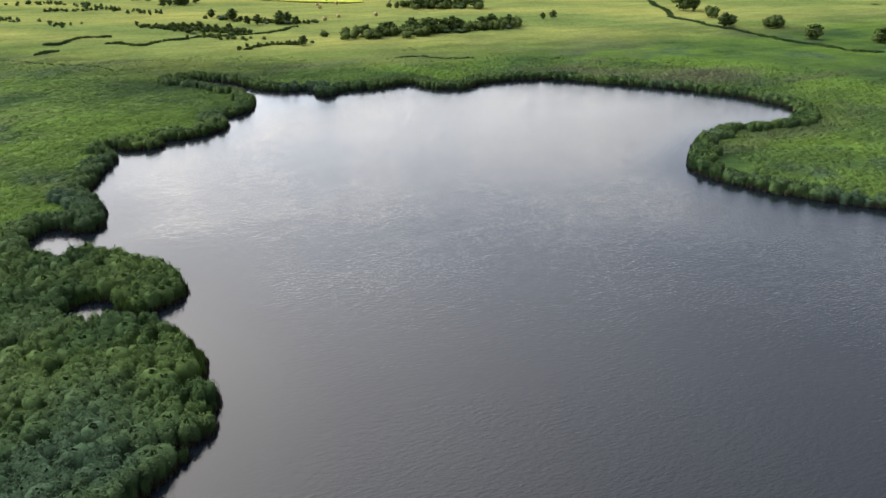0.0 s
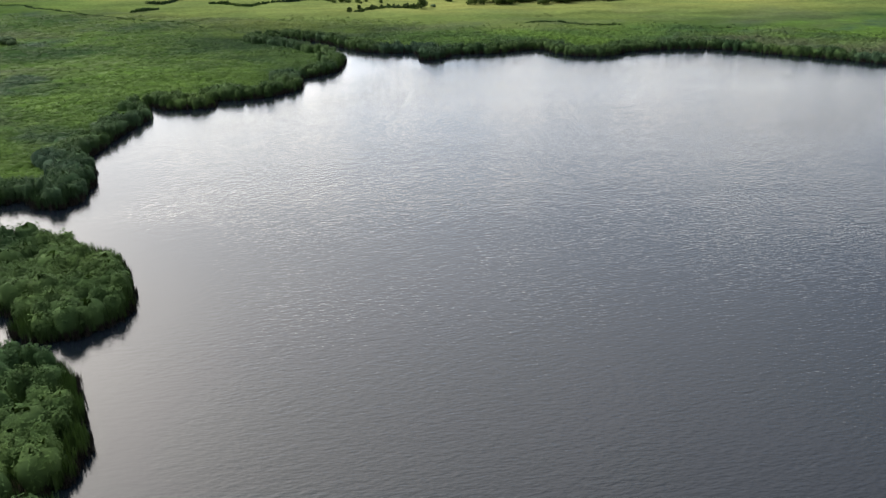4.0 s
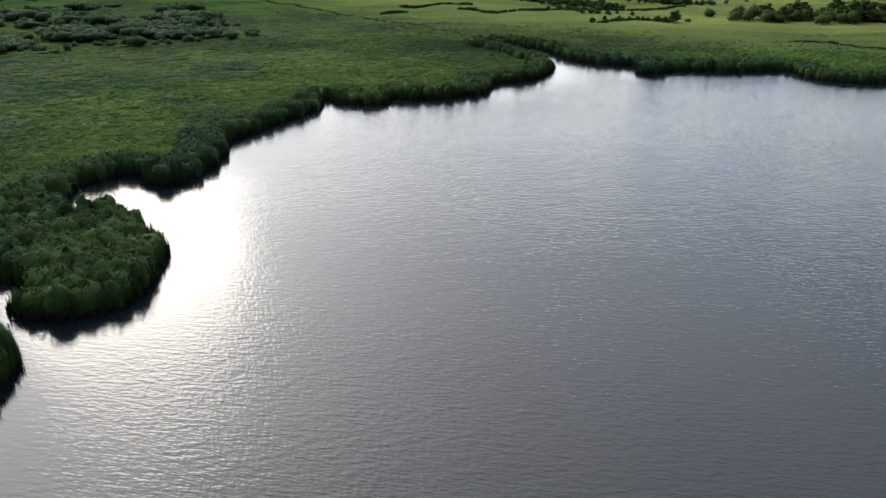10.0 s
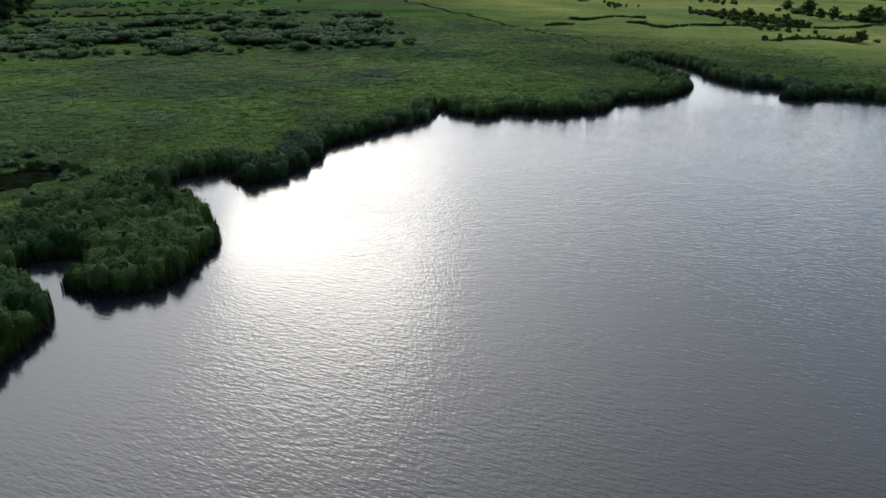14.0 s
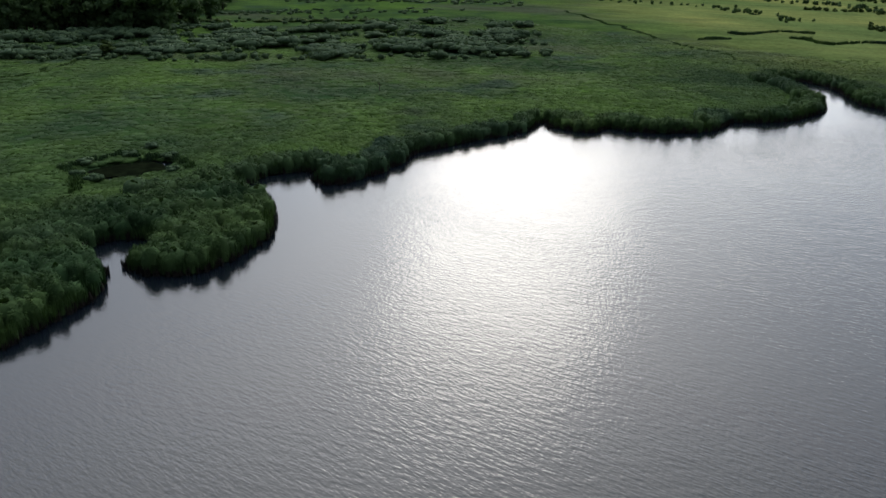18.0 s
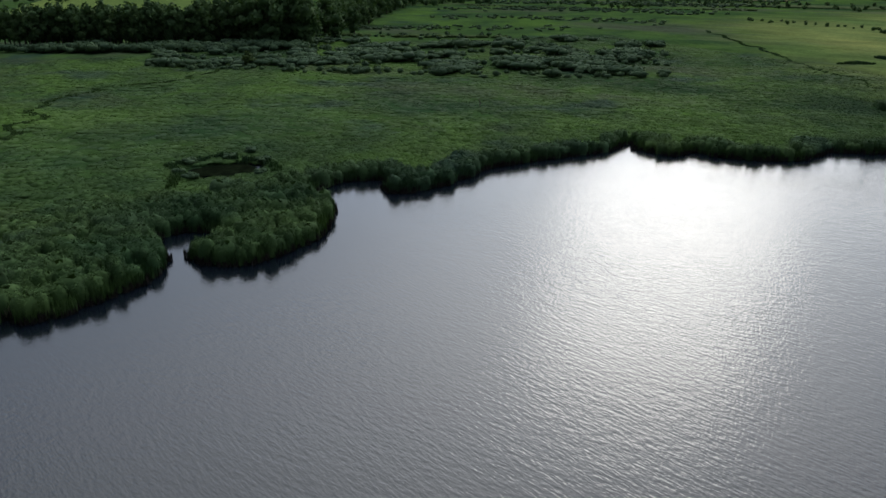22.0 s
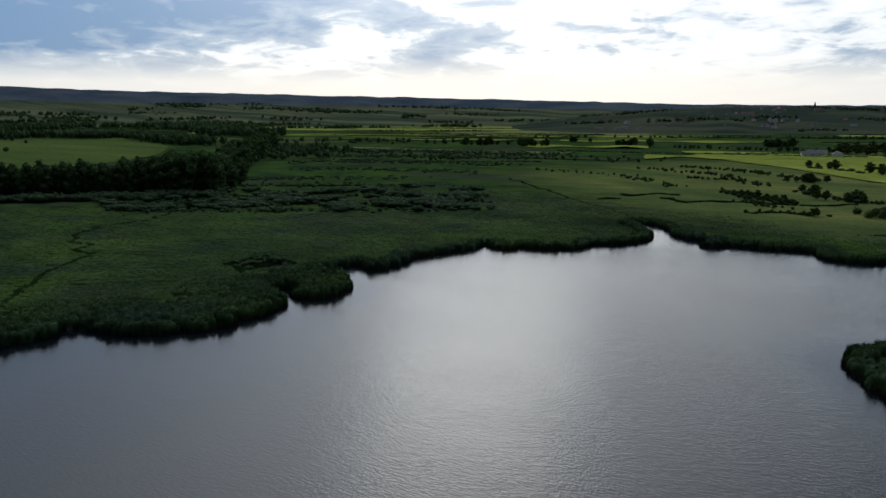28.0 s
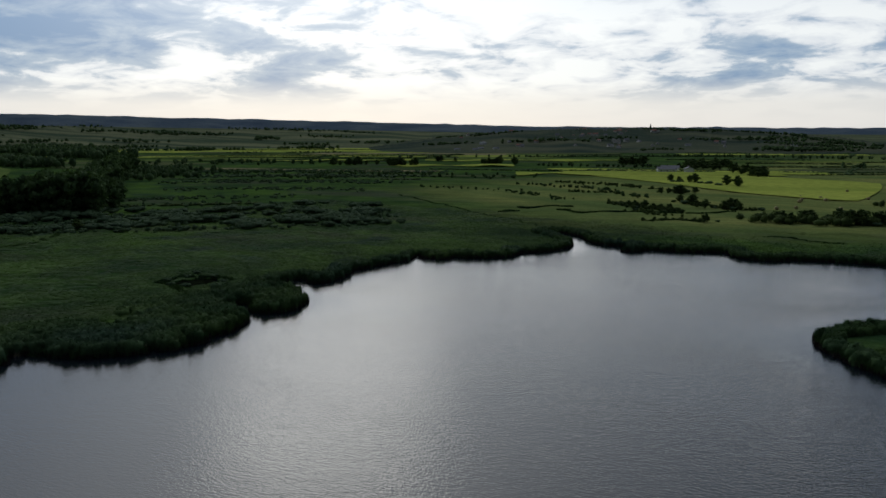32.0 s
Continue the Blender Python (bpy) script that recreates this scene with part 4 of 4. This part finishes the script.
# hedges and ditch banks dividing the plain, and copses of scrub on the mown land
HEDGE_GRID = 38.0
r = np.random.default_rng(404)
for k in range(84):
    u, w = r.uniform(-620, 700), 360 * (8.5 ** r.uniform(0, 1))
    a = radians(52)
    cx, cy = 100 - math.sin(a) * w + math.cos(a) * u * (0.7 + w / 1500), 250 + math.cos(a) * w + math.sin(a) * u * (0.7 + w / 1500)
    if w < 640 and u > -300 or cx < -560 and cy < 440:
        continue
    turn = radians(HEDGE_GRID + (70 if r.uniform() < 0.08 else 0) + r.normal(0, 6))
    ln = r.uniform(60, 170) * (1 + w / 700)
    path = [(cx + s * ln * math.cos(turn) + r.normal(0, 5), cy + s * ln * math.sin(turn) + r.normal(0, 5)) for s in (-0.5, -0.15, 0.2, 0.5)]
    far_wood(path, r.uniform(0.7, 1.5) * (1 + w / 1500), 1.5 + w / 600, 0.62, 0.5 + w / 1800, 420 + k, "dark overgrown hedge along a field ditch", LEAF if k % 3 else SALLOW, 4, 3.6)
COPSES = [([(-51, 460), (-23, 472), (3, 484), (28, 493), (47, 503)], 5.0, 9, 1.1), ([(-26, 599), (29, 594)], 5.0, 9, 0.6), ([(-163, 503), (-134, 491), (-99, 477)], 2.8, 8, 0.8), ([(-126, 469), (-93, 455)], 1.6, 6, 0.7),
          ([(-136, 539), (-73, 514)], 1.8, 7, 0.7), ([(-93, 426), (-81, 437), (-69, 442)], 1.6, 4, 0.8), ([(-330, 674), (-255, 671), (-185, 630)], 2.2, 9, 0.6), ([(-248, 579), (-201, 586)], 1.8, 8, 0.6)]
for k, (path, h, w, per) in enumerate(COPSES):
    far_wood(path, h, w, per, 0.6, 500 + k, "dense dark copse of sallow scrub on the meadow", SALLOW, 50, 1.3)

def ridge(name, centre, profile, steps, mats, seed, label, category="hills"):
    """A long rise; profile: heading to the left of +y in degrees and crest height; steps: distance, share of the height, material."""
    hs = np.linspace(profile[0][0], profile[-1][0], 320)
    zz = np.interp(hs, [p[0] for p in profile], [p[1] for p in profile])
    rr = np.random.default_rng(seed)
    v, q, idx = [], [], []
    for row, (dd, ff, mt) in enumerate(steps):
        rough = (rr.normal(0, 1.6, len(hs)) + 1.6 * waves(hs * 10, hs * 0, 35, seed)) * (ff > 0.8)
        wob = 60 * waves(hs * 10, hs * 0, 60, seed + row) * (0 < row < len(steps) - 1)
        for h, z, o, j in zip(hs, zz, rough, wob):
            a = radians(h)
            v.append((centre[0] - math.sin(a) * (dd + j), centre[1] + math.cos(a) * (dd + j), z * ff + o))
    m = len(hs)
    for row in range(len(steps) - 1):
        for k in range(m - 1):
            q.append((row * m + k, (row + 1) * m + k, (row + 1) * m + k + 1, row * m + k + 1))
            idx.append(steps[row][2])
    return tagged(new(name, mesh_from(name, v, q, mats, True, idx)), label, category, kind="structure")


CREST = [(-80, 52), (15, 73), (22.6, 79), (36, 86), (43.5, 102), (51, 118), (59.3, 131), (66.8, 144), (75.3, 154), (82, 168), (105, 205), (150, 120)]
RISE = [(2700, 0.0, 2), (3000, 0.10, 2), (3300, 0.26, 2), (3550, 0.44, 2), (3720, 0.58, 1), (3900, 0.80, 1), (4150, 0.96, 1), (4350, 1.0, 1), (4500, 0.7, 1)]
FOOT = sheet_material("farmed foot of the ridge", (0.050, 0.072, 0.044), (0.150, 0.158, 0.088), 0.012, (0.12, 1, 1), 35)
ridge("backdrop", (137, 66), CREST, RISE, [SLOPE, HAZY_WOOD, FOOT], 12, "long low wooded ridge on the horizon")
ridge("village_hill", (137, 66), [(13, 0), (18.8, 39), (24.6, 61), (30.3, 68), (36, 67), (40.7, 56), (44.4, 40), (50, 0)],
      [(1950, -0.02, 0), (2250, 0.25, 0), (2550, 0.62, 0), (2800, 0.90, 0), (3000, 1.0, 0), (3250, 0.5, 0)], [SLOPE, HAZY_WOOD], 17, "dark hillside with a scattered village")



def ridge_z(x, y):
    """Height of the foot of the ridge below a place."""
    dd, h = math.hypot(x - 137, y - 66), math.degrees(math.atan2(-(x - 137), y - 66))
    return 0.5 + float(np.interp(h, [c[0] for c in CREST], [c[1] for c in CREST])) * float(np.interp(dd, [c[0] for c in RISE], [c[1] for c in RISE]))


# woods and tree rows scattered below the ridge
r = np.random.default_rng(206)
for k in range(46):
    hd, ds, ln = r.uniform(30, 92), 2250 + 1450 * r.uniform(0, 1) ** 0.8, r.uniform(0.6, 3.4)
    if hd < 47 and ds < 3300:
        continue
    path = [polar(hd + f * ln, ds + r.normal(0, 30)) for f in (-1, 0, 1)]
    far_wood(path, r.uniform(8, 17), 40, 0.15, 3.4, 240 + k, "dark far wood below the ridge", LEAF, 6, 1.3, ridge_z)

def hill_z(x, y):
    """Height of the village hill below a place."""
    dd = math.hypot(x - 137, y - 66)
    h = math.degrees(math.atan2(-(x - 137), y - 66))
    top = float(np.interp(h, [13, 18.8, 24.6, 30.3, 36, 40.7, 44.4, 50], [0, 39, 61, 68, 67, 56, 40, 0]))
    return max(0.8, top * float(np.interp(dd, [1950, 2250, 2550, 2800, 3000], [-0.02, 0.25, 0.62, 0.90, 1.0])))


def box(w, d, h, z0=0.0):
    bm = bmesh.new()
    bmesh.ops.create_cube(bm, size=1.0, matrix=Matrix.Translation((0, 0, z0 + h / 2)) @ Matrix.Diagonal((w, d, h, 1)))
    return bm


def gable(w, d, z0, rise, over=0.4):
    """A pitched roof slab over a house w by d."""
    bm = bmesh.new()
    hw, hd, t = w / 2 + over, d / 2 + over, 0.25
    ring = [(-hd, z0 - 0.1), (0, z0 + rise), (hd, z0 - 0.1), (hd, z0 - 0.1 + t), (0, z0 + rise + t), (-hd, z0 - 0.1 + t)]
    a, b = [bm.verts.new((-hw, y, z)) for y, z in ring], [bm.verts.new((hw, y, z)) for y, z in ring]
    for k in range(6):
        bm.faces.new((a[k], a[(k + 1) % 6], b[(k + 1) % 6], b[k]))
    for s in (a, b):
        bm.faces.new((s[0], s[1], s[4], s[5])), bm.faces.new((s[1], s[2], s[3], s[4]))
    bmesh.ops.recalc_face_normals(bm, faces=bm.faces[:])
    return bm


def house(seed, w, d, h, rise, wall, roof, label):
    root = tagged(new("house"), label, "house", "village houses")
    bm = box(w, d, h, -1.5)
    for x in (-w / 2, w / 2):
        tri = [bm.verts.new((x, -d / 2, h - 1.5)), bm.verts.new((x, d / 2, h - 1.5)), bm.verts.new((x, 0, h - 1.5 + rise))]
        bm.faces.new(tri)
    part("wall", bm_mesh("wall", bm, wall), root)
    part("roof", bm_mesh("roof", gable(w, d, h - 1.5, rise), roof), root, "pitched roof")
    pane = bm_mesh("window", box(1.3, 0.12, 1.4, 1.2), PANE)
    for k in range(3):
        ob = part("window", pane, root)
        ob.matrix_local = pose(-w / 3 + k * w / 3, -d / 2 - 0.03, 0)
    part("chimney", bm_mesh("chimney", box(0.7, 0.7, 1.8, h - 1.5 + rise * 0.7), TILE), root).matrix_local = pose(w * 0.2, d * 0.12, 0)
    return root


hk = [house(1, 13, 9, 5, 3.5, PLASTER, TILE, "pale plastered village house with a tiled roof"), house(2, 11, 8, 4.5, 4, PLASTER, SLATE, "pale village house with a grey roof"),
      house(3, 22, 11, 5, 3, WHITE, SLATE, "long white farm building with a grey roof")]


r = np.random.default_rng(77)
for k, ob in enumerate(hk):
    x, y = polar(37.8 + 1.9 * k, 2350)
    ob.matrix_world = pose(x, y, hill_z(x, y), 0, 0, 40 + 30 * k)
for k in range(46):
    hd = r.uniform(24.5, 43.5) if k % 2 else r.normal(32.1, 1.9)
    x, y = polar(hd, r.uniform(2150, 2850))
    copy_thing(hk[int(r.integers(2))], pose(x, y, hill_z(x, y), 0, 0, hd + r.choice([0, 90]) + r.normal(0, 12)) @ Matrix.Scale(r.uniform(0.8, 1.3), 4))
for hd, ds in [(42.2, 2120), (41.8, 2160), (40.7, 2140), (43.5, 2130), (27.4, 2250), (20.7, 2300)]:
    x, y = polar(hd, ds)
    copy_thing(hk[2], pose(x, y, hill_z(x, y), 0, 0, hd + 8) @ Matrix.Scale(0.7, 4))
# farmstead on the plain
for x, y, a in [(-352, 930, 40), (-331, 946, 120), (-367, 967, 30)]:
    copy_thing(hk[2], pose(x, y, 0.6, 0, 0, a))

tower = tagged(new("church_tower"), "slim church tower with a pointed spire on the hill", "tower")
part("shaft", bm_mesh("shaft", box(7, 7, 20, -1), PLASTER), tower)
bm = bmesh.new()
bmesh.ops.create_cone(bm, cap_ends=True, segments=8, radius1=5.0, radius2=0.3, depth=14, matrix=Matrix.Translation((0, 0, 26)))
part("spire", bm_mesh("spire", bm, SLATE), tower, "dark pointed spire")
tx, ty = polar(29.8, 2950)
tower.matrix_world = pose(tx, ty, hill_z(tx, ty) - 1) @ Matrix.Scale(0.6, 4)
for k in range(20):
    hd, ds, ln = r.uniform(17, 47), r.uniform(2080, 2950), r.uniform(0.8, 3.0)
    path = [polar(hd + f * ln, ds + r.normal(0, 25)) for f in (-1, 0, 1)]
    far_wood(path, r.uniform(6, 12), 25, 0.22, 2.4, 540 + k, "dark strip of trees on the village hillside", LEAF, 6, 1.4, hill_z)

# hay bales on the mown meadow
bm = bmesh.new()
bmesh.ops.create_cone(bm, cap_ends=True, segments=20, radius1=0.75, radius2=0.75, depth=1.3, matrix=Matrix.Translation((0, 0, 0.72)) @ Matrix.Rotation(radians(90), 4, "X"))
bmesh.ops.bevel(bm, geom=[e for e in bm.edges if len(e.link_faces) == 2 and e.calc_face_angle(0) > 1.0], offset=0.08, segments=2, affect="EDGES")
bale = tagged(new("hay_bale", bm_mesh("hay_bale", bm, STRAW, True)), "round straw-coloured hay bale lying on mown grass", "hay bale", "hay bales")
bale.matrix_world = pose(-91, 642, 0.6)
for x, y in [(-78, 608), (-81, 712), (-75, 636), (-66, 619), (-58, 543), (-75, 596), (-65, 531), (-36, 554), (-34, 675), (-30, 629), (-48, 649), (-15, 666), (12, 645)]:
    copy_thing(bale, pose(x, y, level(x, y) - 0.02, 0, 0, r.uniform(0, 180)) @ Matrix.Scale(r.uniform(1.2, 1.5), 4))
